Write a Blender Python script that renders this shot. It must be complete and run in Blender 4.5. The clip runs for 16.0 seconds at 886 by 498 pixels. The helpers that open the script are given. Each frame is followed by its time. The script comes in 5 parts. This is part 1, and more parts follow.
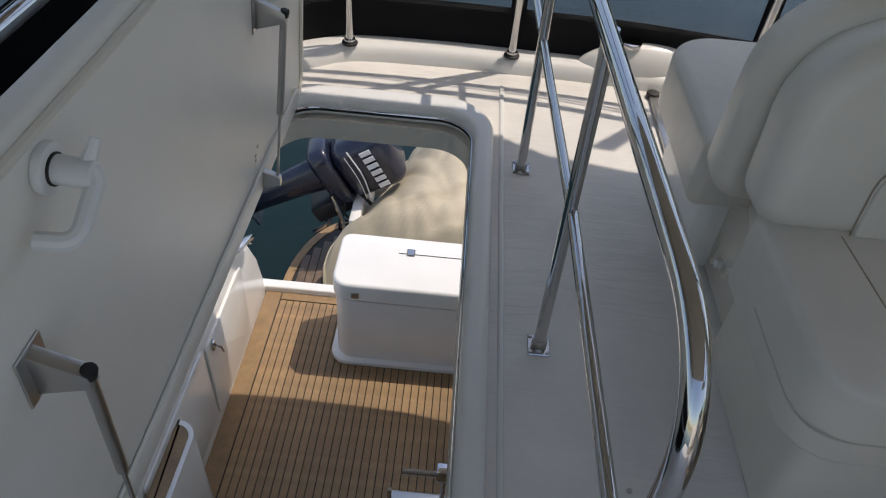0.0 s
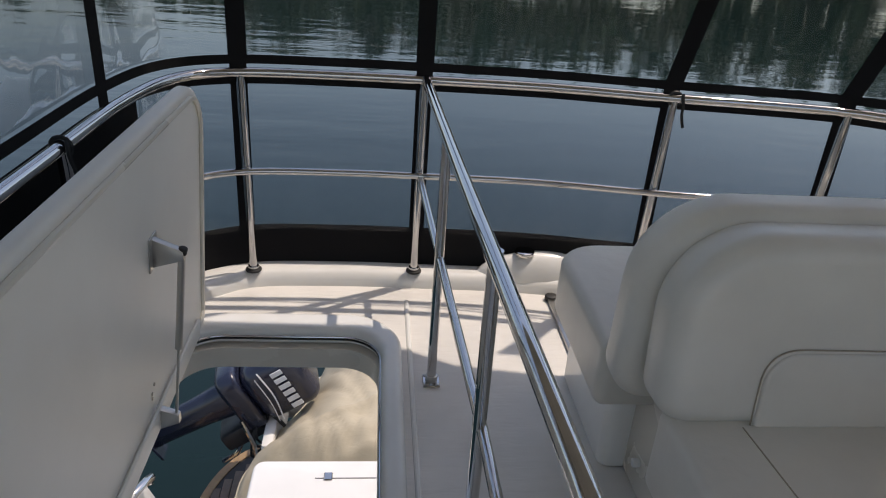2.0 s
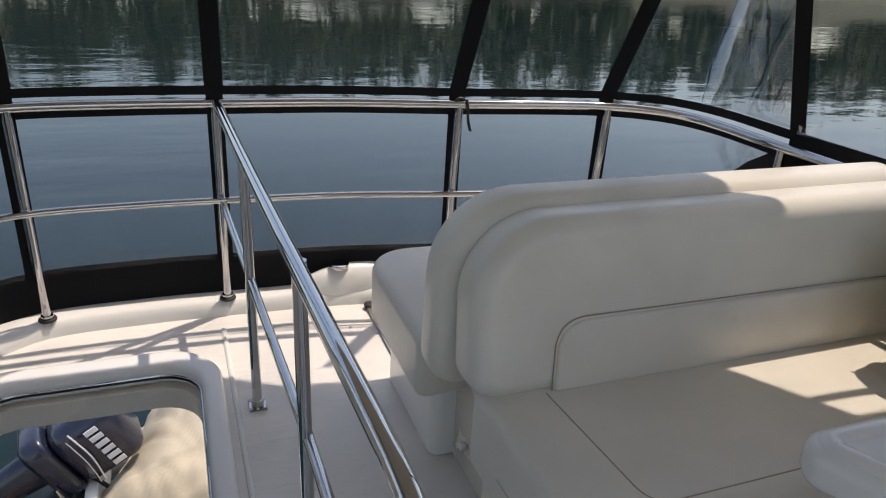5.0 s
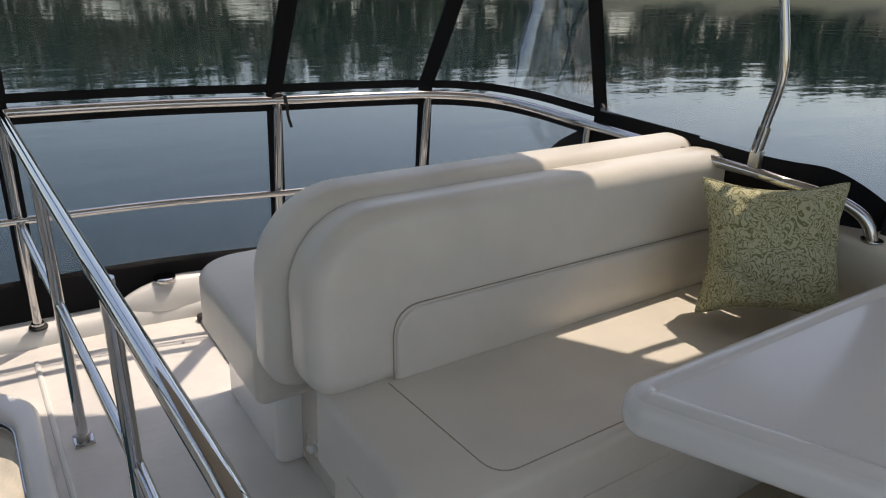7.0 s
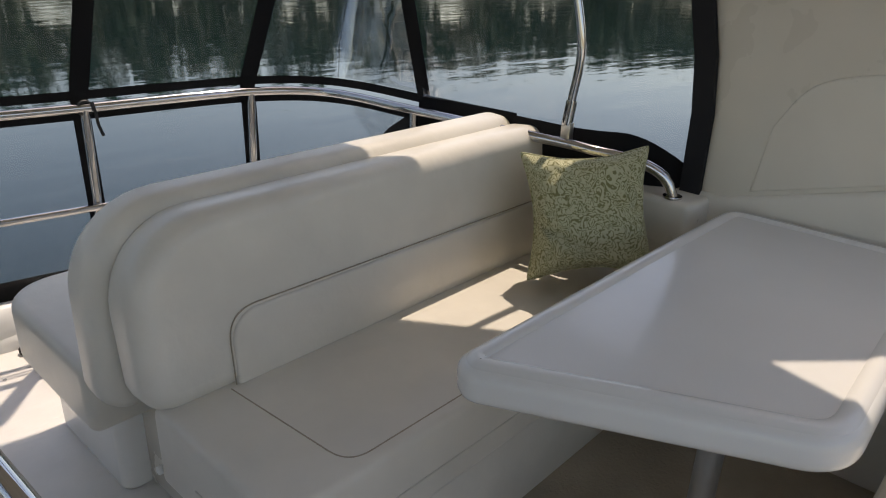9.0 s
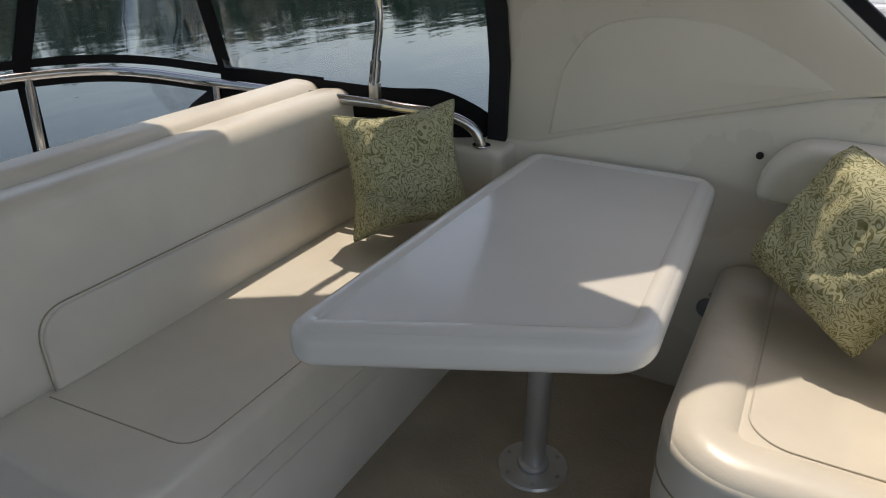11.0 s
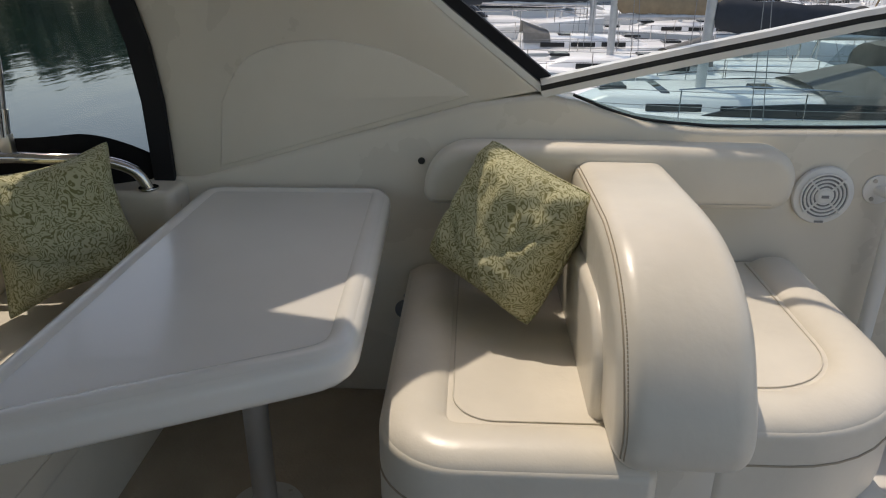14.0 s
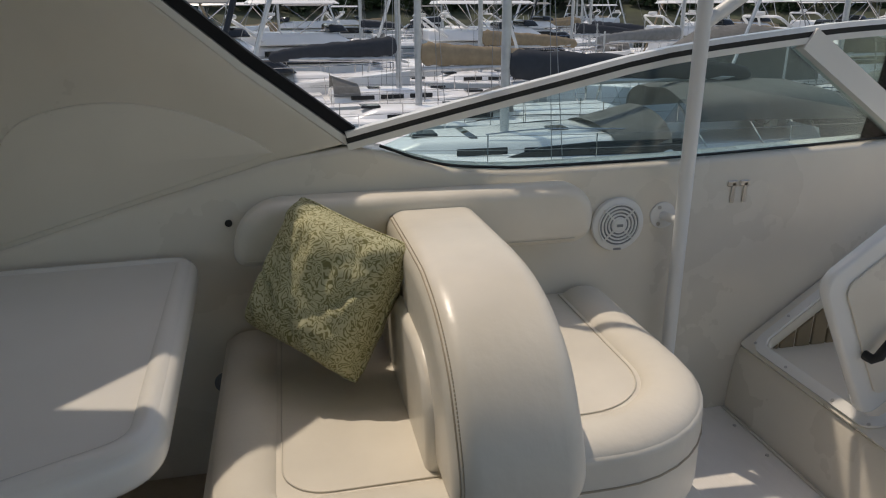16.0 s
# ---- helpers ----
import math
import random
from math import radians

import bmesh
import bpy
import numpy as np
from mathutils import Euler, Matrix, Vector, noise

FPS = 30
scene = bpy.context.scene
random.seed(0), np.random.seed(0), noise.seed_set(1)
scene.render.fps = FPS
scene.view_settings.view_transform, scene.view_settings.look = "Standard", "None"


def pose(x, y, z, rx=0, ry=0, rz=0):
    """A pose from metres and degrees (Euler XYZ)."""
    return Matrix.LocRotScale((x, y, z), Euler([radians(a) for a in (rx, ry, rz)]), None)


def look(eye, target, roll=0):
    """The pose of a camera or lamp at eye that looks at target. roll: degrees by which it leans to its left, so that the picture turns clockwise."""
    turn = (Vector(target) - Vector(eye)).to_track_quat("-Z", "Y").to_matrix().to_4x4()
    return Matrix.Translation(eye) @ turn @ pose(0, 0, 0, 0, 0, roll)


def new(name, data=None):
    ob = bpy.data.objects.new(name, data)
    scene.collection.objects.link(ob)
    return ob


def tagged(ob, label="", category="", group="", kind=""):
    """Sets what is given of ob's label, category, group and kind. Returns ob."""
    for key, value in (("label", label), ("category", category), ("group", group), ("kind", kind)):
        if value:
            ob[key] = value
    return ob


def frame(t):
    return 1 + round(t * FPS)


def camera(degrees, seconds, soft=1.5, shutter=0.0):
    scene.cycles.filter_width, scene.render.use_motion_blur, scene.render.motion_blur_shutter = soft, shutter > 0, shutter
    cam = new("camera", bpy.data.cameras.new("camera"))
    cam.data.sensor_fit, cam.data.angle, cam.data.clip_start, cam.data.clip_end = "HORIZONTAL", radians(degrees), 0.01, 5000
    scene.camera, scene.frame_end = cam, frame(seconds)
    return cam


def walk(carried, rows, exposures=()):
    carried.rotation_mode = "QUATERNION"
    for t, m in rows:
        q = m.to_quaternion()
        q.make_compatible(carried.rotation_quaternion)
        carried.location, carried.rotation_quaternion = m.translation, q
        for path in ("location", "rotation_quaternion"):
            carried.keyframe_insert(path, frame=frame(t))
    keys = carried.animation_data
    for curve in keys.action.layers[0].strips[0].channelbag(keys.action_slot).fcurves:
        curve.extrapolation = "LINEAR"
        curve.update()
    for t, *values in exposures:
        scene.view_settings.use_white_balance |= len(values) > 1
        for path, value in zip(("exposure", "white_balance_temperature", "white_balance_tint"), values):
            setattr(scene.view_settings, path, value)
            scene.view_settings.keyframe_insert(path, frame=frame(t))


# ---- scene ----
from mathutils.bvhtree import BVHTree

cam = camera(64.0, 16.0, soft=1.1)
PATH = [
    (0, (0.096, -0.038, 1.317), (0.093, 1.434, -0.037), 5.4),
    (0.5, (0.099, -0.039, 1.326), (0.146, 1.534, 0.094), 5.3),
    (1, (0.108, -0.032, 1.330), (0.203, 1.631, 0.227), 5.0),
    (1.5, (0.112, -0.026, 1.334), (0.259, 1.716, 0.368), 4.7),
    (2, (0.124, -0.020, 1.347), (0.317, 1.769, 0.481), 4.2),
    (2.5, (0.141, -0.025, 1.352), (0.377, 1.787, 0.547), 3.8),
    (3, (0.146, -0.027, 1.347), (0.436, 1.784, 0.559), 3.7),
    (5.5, (0.157, -0.092, 1.353), (0.939, 1.572, 0.558), 3.6),
    (6, (0.168, -0.091, 1.351), (1.049, 1.526, 0.559), 3.6),
    (6.5, (0.178, -0.091, 1.347), (1.152, 1.474, 0.558), 3.4),
    (7, (0.187, -0.092, 1.347), (1.251, 1.415, 0.559), 3.3),
    (7.5, (0.196, -0.098, 1.350), (1.344, 1.346, 0.560), 3.0),
    (8, (0.210, -0.109, 1.342), (1.435, 1.271, 0.562), 2.8),
    (8.5, (0.222, -0.126, 1.345), (1.515, 1.187, 0.566), 2.4),
    (11, (0.213, -0.181, 1.338), (1.812, 0.659, 0.478), 0.7),
    (11.5, (0.226, -0.177, 1.323), (1.876, 0.540, 0.452), 0.7),
    (12, (0.240, -0.181, 1.311), (1.941, 0.413, 0.443), 0.7),
    (12.5, (0.250, -0.194, 1.303), (1.997, 0.279, 0.453), 0.6),
    (13, (0.250, -0.205, 1.308), (2.038, 0.139, 0.480), 0.6),
    (13.5, (0.243, -0.219, 1.316), (2.062, -0.006, 0.513), 0.6),
    (14, (0.228, -0.223, 1.322), (2.069, -0.149, 0.545), 0.3),
    (14.5, (0.227, -0.231, 1.323), (2.078, -0.295, 0.571), -0.0),
    (15, (0.242, -0.241, 1.320), (2.095, -0.434, 0.593), -0.3),
    (15.5, (0.257, -0.249, 1.320), (2.107, -0.554, 0.623), -0.4),
    (16, (0.267, -0.255, 1.316), (2.117, -0.659, 0.672), -0.3),
]
walk(cam, [(t, look(eye, target, roll)) for t, eye, target, roll in PATH],
     exposures=[(0.0, 0.52, 6950, 15), (1.5, 0.46, 7050, 17), (3.0, 0.67, 7150, 18), (5.5, 0.80, 7250, 18), (8.5, 0.84, 7450, 18),
                (11.0, 0.66, 7400, 15), (12.5, 0.53, 7400, 14), (14.5, 0.32, 7400, 15), (16.0, 0.12, 7450, 15)])

# ---- light ----
SUN_WAY = Vector((0.40, 0.20, 1.0)).normalized()
world = bpy.data.worlds.new("world")
scene.world = world
world.use_nodes = True
wn = world.node_tree.nodes
sky = wn.new("ShaderNodeTexSky")
sky.sky_type, sky.sun_disc = "NISHITA", False
sky.sun_elevation = math.asin(SUN_WAY.z)
sky.sun_rotation = math.atan2(SUN_WAY.x, SUN_WAY.y)
sky.dust_density, sky.air_density = 1.5, 1.2
world.node_tree.links.new(sky.outputs[0], wn["Background"].inputs[0])
wn["Background"].inputs[1].default_value = 0.13
sun = new("sun", bpy.data.lights.new("sun", "SUN"))
sun.data.energy, sun.data.angle, sun.data.color = 1.9, radians(0.6), (1.0, 0.95, 0.86)
sun.matrix_world = look(SUN_WAY * 30, (0, 0, 0))


# ---- materials ----
def mat(name, base, rough=0.5, metal=0.0, vary=0.06, scale=6.0, grain=0.0, grain_scale=400.0, bump=0.0, bump_scale=60.0,
        coat=0.0, spec=0.5, tint2=None, objvar=0.0, stretch=None):
    """A procedural surface: two scales of tone, roughness wear and fine relief."""
    m = bpy.data.materials.new(name)
    m.use_nodes = True
    n, l = m.node_tree.nodes, m.node_tree.links
    p = n["Principled BSDF"]
    p.inputs["Metallic"].default_value = metal
    p.inputs["Coat Weight"].default_value = coat
    p.inputs["Specular IOR Level"].default_value = spec
    co = n.new("ShaderNodeTexCoord")
    big = n.new("ShaderNodeTexNoise")
    big.inputs["Scale"].default_value, big.inputs["Detail"].default_value = scale, 5.0
    l.new(co.outputs["Object"], big.inputs["Vector"])
    fine = n.new("ShaderNodeTexNoise")
    fine.inputs["Scale"].default_value, fine.inputs["Detail"].default_value = grain_scale, 3.0
    l.new(co.outputs["Object"], fine.inputs["Vector"])
    mix = n.new("ShaderNodeMix")
    mix.data_type = "RGBA"
    dark = tint2 or tuple(c * (1 - 2 * vary) for c in base)
    light = base if tint2 else tuple(min(1, c * (1 + vary)) for c in base)
    mix.inputs["A"].default_value, mix.inputs["B"].default_value = (*dark, 1), (*light, 1)
    ramp = n.new("ShaderNodeMapRange")
    ramp.inputs["From Min"].default_value, ramp.inputs["From Max"].default_value = 0.3, 0.7
    l.new(big.outputs["Fac"], ramp.inputs["Value"])
    l.new(ramp.outputs[0], mix.inputs["Factor"])
    out = mix.outputs["Result"]
    if grain:
        g = n.new("ShaderNodeMix")
        g.data_type, g.blend_type = "RGBA", "OVERLAY"
        g.inputs["Factor"].default_value = grain
        l.new(out, g.inputs["A"])
        l.new(fine.outputs["Color"], g.inputs["B"])
        out = g.outputs["Result"]
    if objvar:
        info = n.new("ShaderNodeObjectInfo")
        hsv = n.new("ShaderNodeHueSaturation")
        r = n.new("ShaderNodeMapRange")
        r.inputs["To Min"].default_value, r.inputs["To Max"].default_value = 1 - objvar, 1 + objvar
        l.new(info.outputs["Random"], r.inputs["Value"])
        l.new(r.outputs[0], hsv.inputs["Value"])
        l.new(out, hsv.inputs["Color"])
        out = hsv.outputs["Color"]
    l.new(out, p.inputs["Base Color"])
    rr = n.new("ShaderNodeMapRange")
    rr.inputs["To Min"].default_value, rr.inputs["To Max"].default_value = rough * 0.8, min(1, rough * 1.2)
    l.new(big.outputs["Fac"], rr.inputs["Value"])
    l.new(rr.outputs[0], p.inputs["Roughness"])
    if bump:
        bt = n.new("ShaderNodeTexNoise")
        bt.inputs["Scale"].default_value, bt.inputs["Detail"].default_value = bump_scale, 4.0
        if stretch:
            mp = n.new("ShaderNodeMapping")
            mp.inputs["Scale"].default_value = stretch
            l.new(co.outputs["Object"], mp.inputs["Vector"])
            l.new(mp.outputs[0], bt.inputs["Vector"])
            bt.inputs["Distortion"].default_value = 0.6
        else:
            l.new(co.outputs["Object"], bt.inputs["Vector"])
        b = n.new("ShaderNodeBump")
        b.inputs["Strength"].default_value, b.inputs["Distance"].default_value = bump, 0.01
        l.new(bt.outputs["Fac"], b.inputs["Height"])
        l.new(b.outputs["Normal"], p.inputs["Normal"])
    return m


GEL = mat("cream_gelcoat", (0.73, 0.68, 0.585), 0.28, vary=0.03, scale=3, bump=0.02, bump_scale=9, coat=0.2)
GELM = mat("satin_gelcoat", (0.82, 0.79, 0.72), 0.42, vary=0.03, scale=3, bump=0.03, bump_scale=14)
GELW = mat("white_gelcoat", (0.80, 0.79, 0.75), 0.25, vary=0.03, scale=3, bump=0.02, bump_scale=9, coat=0.2)
DECK = mat("deck_gelcoat", (0.78, 0.745, 0.69), 0.38, vary=0.05, scale=4, bump=0.32, bump_scale=7, stretch=(1.0, 5.0, 1.0))
# Deck gelcoat as it looks in warm shade under the table, put into the colour.
SHADED_DECK = mat("shaded_deck_tone", (0.40, 0.33, 0.24), 0.6, vary=0.08, scale=5, grain=0.15, bump=0.3, bump_scale=90)
VINYL = mat("cream_vinyl", (0.72, 0.675, 0.585), 0.32, vary=0.04, scale=5, bump=0.16, bump_scale=22, spec=0.45)
SEAM = mat("seam_piping", (0.38, 0.32, 0.235), 0.6)
STITCH = mat("stitching", (0.62, 0.58, 0.50), 0.6)
STEEL = mat("polished_steel", (0.56, 0.55, 0.54), 0.06, metal=1.0, vary=0.02)
BRUSHED = mat("brushed_steel", (0.52, 0.51, 0.49), 0.30, metal=1.0, vary=0.05, bump=0.05)
ALU = mat("satin_aluminium", (0.62, 0.62, 0.61), 0.38, metal=0.85, vary=0.04)
BLACK = mat("black_canvas", (0.008, 0.008, 0.010), 0.85, vary=0.2, bump=0.1, bump_scale=300)
RUBBER = mat("black_rubber", (0.014, 0.014, 0.014), 0.55)
WPLAST = mat("white_plastic", (0.78, 0.78, 0.76), 0.35, vary=0.02)
GREYPL = mat("grey_plastic", (0.22, 0.23, 0.24), 0.5)
TABLE = mat("table_laminate", (0.74, 0.715, 0.665), 0.24, vary=0.03, scale=2, grain=0.06, bump=0.015, bump_scale=5, coat=0.2)
TEAK = mat("teak_plank", (0.295, 0.188, 0.092), 0.6, vary=0.12, scale=14, grain=0.35, grain_scale=120, bump=0.15, bump_scale=150, objvar=0.10)
TEAKD = mat("wet_teak", (0.16, 0.11, 0.075), 0.5, vary=0.12, scale=14, grain=0.35, grain_scale=120, bump=0.15, bump_scale=150, objvar=0.10)
CAULK = mat("black_caulk", (0.02, 0.018, 0.016), 0.6)
COVER = mat("beige_boat_cover", (0.49, 0.43, 0.315), 0.8, vary=0.05, scale=3, bump=0.25, bump_scale=10, stretch=(1.0, 2.6, 1.0))
MOTOR = mat("navy_cowling", (0.016, 0.020, 0.040), 0.22, vary=0.1, coat=0.4)
MOTORD = mat("dark_bracket", (0.02, 0.022, 0.026), 0.4)
LETTER = mat("silver_lettering", (0.75, 0.76, 0.78), 0.4)
FENDER = mat("grey_hypalon", (0.42, 0.42, 0.42), 0.6)
CABIN = mat("cabin_lining", (0.25, 0.19, 0.12), 0.55, vary=0.1)


def clear(name, tint, rough, weight, wavy, wave_scale, haze=0.0):
    """Clear sheet: mostly see-through, with a light gloss and ripples in it."""
    m = bpy.data.materials.new(name)
    m.use_nodes = True
    n, l = m.node_tree.nodes, m.node_tree.links
    n.remove(n["Principled BSDF"])
    tr = n.new("ShaderNodeBsdfTransparent")
    tr.inputs[0].default_value = (*tint, 1)
    gl = n.new("ShaderNodeBsdfGlossy")
    gl.inputs["Roughness"].default_value = rough
    co = n.new("ShaderNodeTexCoord")
    tex = n.new("ShaderNodeTexNoise")
    tex.inputs["Scale"].default_value, tex.inputs["Detail"].default_value = wave_scale, 1.5
    tex.inputs["Distortion"].default_value = 1.2
    l.new(co.outputs["Object"], tex.inputs["Vector"])
    b = n.new("ShaderNodeBump")
    b.inputs["Strength"].default_value, b.inputs["Distance"].default_value = wavy, 0.05
    l.new(tex.outputs["Fac"], b.inputs["Height"])
    l.new(b.outputs["Normal"], gl.inputs["Normal"])
    fr = n.new("ShaderNodeFresnel")
    fr.inputs["IOR"].default_value = 1.45
    l.new(b.outputs["Normal"], fr.inputs["Normal"])
    sc = n.new("ShaderNodeMath")
    sc.operation = "MULTIPLY"
    sc.inputs[1].default_value = weight
    l.new(fr.outputs[0], sc.inputs[0])
    mx = n.new("ShaderNodeMixShader")
    l.new(sc.outputs[0], mx.inputs[0])
    l.new(tr.outputs[0], mx.inputs[1])
    l.new(gl.outputs[0], mx.inputs[2])
    if haze:
        # Uneven pale diffuse layer, painted in for hazy cloud reflections on the sheet.
        veil = n.new("ShaderNodeBsdfDiffuse")
        veil.inputs[0].default_value = (0.72, 0.70, 0.68, 1)
        veil_noise = n.new("ShaderNodeTexNoise")
        veil_noise.inputs["Scale"].default_value, veil_noise.inputs["Detail"].default_value = 2.2, 4.0
        veil_noise.inputs["Distortion"].default_value = 2.5
        l.new(co.outputs["Object"], veil_noise.inputs["Vector"])
        rg = n.new("ShaderNodeMapRange")
        rg.inputs["From Min"].default_value, rg.inputs["From Max"].default_value = 0.3, 0.75
        rg.inputs["To Min"].default_value, rg.inputs["To Max"].default_value = haze * 0.35, haze * 1.6
        l.new(veil_noise.outputs["Fac"], rg.inputs["Value"])
        hz = n.new("ShaderNodeMixShader")
        l.new(rg.outputs[0], hz.inputs[0])
        l.new(mx.outputs[0], hz.inputs[1])
        l.new(veil.outputs[0], hz.inputs[2])
        mx = hz
    l.new(mx.outputs[0], n["Material Output"].inputs[0])
    return m


CLEARV = clear("clear_vinyl", (0.84, 0.86, 0.87), 0.03, 0.38, 0.30, 2.6, 0.028)
GLASS = clear("tinted_glass", (0.80, 0.90, 0.90), 0.0, 1.0, 0.0, 1.0)


def water_mat():
    m = bpy.data.materials.new("harbour_water")
    m.use_nodes = True
    n, l = m.node_tree.nodes, m.node_tree.links
    p = n["Principled BSDF"]
    p.inputs["Base Color"].default_value = (0.004, 0.015, 0.014, 1)
    p.inputs["Roughness"].default_value = 0.04
    p.inputs["IOR"].default_value = 1.33
    co = n.new("ShaderNodeTexCoord")
    mp = n.new("ShaderNodeMapping")
    mp.inputs["Scale"].default_value = (0.35, 0.9, 1)
    mp.inputs["Rotation"].default_value = (0, 0, 0.5)
    l.new(co.outputs["Object"], mp.inputs["Vector"])
    t1 = n.new("ShaderNodeTexNoise")
    t1.inputs["Scale"].default_value, t1.inputs["Detail"].default_value = 0.9, 4.0
    l.new(mp.outputs[0], t1.inputs["Vector"])
    t2 = n.new("ShaderNodeTexNoise")
    t2.inputs["Scale"].default_value, t2.inputs["Detail"].default_value = 0.05, 2.0
    l.new(mp.outputs[0], t2.inputs["Vector"])
    calm = n.new("ShaderNodeMapRange")
    calm.inputs["From Min"].default_value, calm.inputs["From Max"].default_value = 0.35, 0.65
    calm.inputs["To Min"].default_value, calm.inputs["To Max"].default_value = 0.25, 1.0
    l.new(t2.outputs["Fac"], calm.inputs["Value"])
    b = n.new("ShaderNodeBump")
    b.inputs["Distance"].default_value = 0.045
    l.new(calm.outputs[0], b.inputs["Strength"])
    l.new(t1.outputs["Fac"], b.inputs["Height"])
    l.new(b.outputs["Normal"], p.inputs["Normal"])
    return m


WATER = water_mat()


def canvas_mat():
    """Cream sun-top cloth that lets some daylight through."""
    m = mat("sun_top_cloth", (0.72, 0.69, 0.61), 0.8, vary=0.04, bump=0.1, bump_scale=200)
    n, l = m.node_tree.nodes, m.node_tree.links
    tl = n.new("ShaderNodeBsdfTranslucent")
    tl.inputs[0].default_value = (0.62, 0.57, 0.51, 1)
    mx = n.new("ShaderNodeMixShader")
    mx.inputs[0].default_value = 0.17
    l.new(n["Principled BSDF"].outputs[0], mx.inputs[1])
    l.new(tl.outputs[0], mx.inputs[2])
    l.new(mx.outputs[0], n["Material Output"].inputs[0])
    return m


SUNTOP = canvas_mat()


def pillow_mat():
    m = mat("green_damask", (0.36, 0.33, 0.10), 0.85, vary=0.08, bump=0.25, bump_scale=500)
    n, l = m.node_tree.nodes, m.node_tree.links
    p = n["Principled BSDF"]
    co = n.new("ShaderNodeTexCoord")
    warp = n.new("ShaderNodeTexNoise")
    warp.inputs["Scale"].default_value = 14.0
    l.new(co.outputs["Object"], warp.inputs["Vector"])
    add = n.new("ShaderNodeMix")
    add.data_type, add.blend_type = "RGBA", "LINEAR_LIGHT"
    add.inputs["Factor"].default_value = 0.06
    l.new(co.outputs["Object"], add.inputs["A"])
    l.new(warp.outputs["Color"], add.inputs["B"])
    v = n.new("ShaderNodeTexVoronoi")
    v.inputs["Scale"].default_value = 31.0
    l.new(add.outputs["Result"], v.inputs["Vector"])
    v2 = n.new("ShaderNodeTexVoronoi")
    v2.inputs["Scale"].default_value = 96.0
    l.new(add.outputs["Result"], v2.inputs["Vector"])
    s = n.new("ShaderNodeMath")
    s.operation = "SINE"
    big = n.new("ShaderNodeMath")
    big.operation = "MULTIPLY"
    big.inputs[1].default_value = 26.0
    l.new(v.outputs["Distance"], big.inputs[0])
    both = n.new("ShaderNodeMath")
    both.operation = "MULTIPLY_ADD"
    both.inputs[1].default_value = 6.5
    l.new(v2.outputs["Distance"], both.inputs[0])
    l.new(big.outputs[0], both.inputs[2])
    l.new(both.outputs[0], s.inputs[0])
    r = n.new("ShaderNodeMapRange")
    r.inputs["From Min"].default_value, r.inputs["From Max"].default_value = -0.75, 0.05
    l.new(s.outputs[0], r.inputs["Value"])
    mx = n.new("ShaderNodeMix")
    mx.data_type = "RGBA"
    mx.inputs["A"].default_value, mx.inputs["B"].default_value = (0.20, 0.19, 0.075, 1), (0.51, 0.495, 0.31, 1)
    l.new(r.outputs[0], mx.inputs["Factor"])
    l.new(mx.outputs["Result"], p.inputs["Base Color"])
    return m


DAMASK = pillow_mat()


# ---- building helpers ----
def part(name, bm, material, parent=None, label="", smooth=35):
    """Links a bmesh as one mesh object, under a thing or a part if one is given."""
    me = bpy.data.meshes.new(name)
    bmesh.ops.recalc_face_normals(bm, faces=bm.faces)
    for e in bm.edges:
        e.smooth = not (len(e.link_faces) == 2 and e.calc_face_angle(0) > radians(smooth))
    for fc in bm.faces:
        fc.smooth = True
    bm.to_mesh(me)
    bm.free()
    me.materials.append(material)
    ob = new(name, me)
    if parent:
        ob.parent = parent
    if label:
        ob["label"] = label
    return ob


def thing(name, label, category, group="", kind=""):
    """An Empty that parents the parts of one thing."""
    ob = new(name)
    ob.empty_display_size = 0.05
    return tagged(ob, label, category, group, kind)


def box(x0, x1, y0, y1, z0, z1, r=0.0, seg=3, bm=None):
    bm = bm or bmesh.new()
    m = Matrix.Translation(((x0 + x1) / 2, (y0 + y1) / 2, (z0 + z1) / 2)) @ Matrix.Diagonal((x1 - x0, y1 - y0, z1 - z0, 1))
    g = bmesh.ops.create_cube(bm, size=1, matrix=m)
    if r:
        es = list({e for v in g["verts"] for e in v.link_edges})
        bmesh.ops.bevel(bm, geom=es, offset=r, segments=seg, affect="EDGES", profile=0.5)
    return bm


def rrect(x0, x1, y0, y1, r, n=6):
    """Outline of a rectangle with round corners; r is one radius or four, from (x0, y0) round by (x1, y0)."""
    rs = r if isinstance(r, (tuple, list)) else (r,) * 4
    out = []
    for (cx, cy, a), q in zip(((x0, y0, 180), (x1, y0, 270), (x1, y1, 0), (x0, y1, 90)), rs):
        ox, oy = cx + (q if cx == x0 else -q), cy + (q if cy == y0 else -q)
        for k in range(n + 1):
            w = radians(a + 90 * k / n)
            out.append((ox + q * math.cos(w), oy + q * math.sin(w)))
    return out


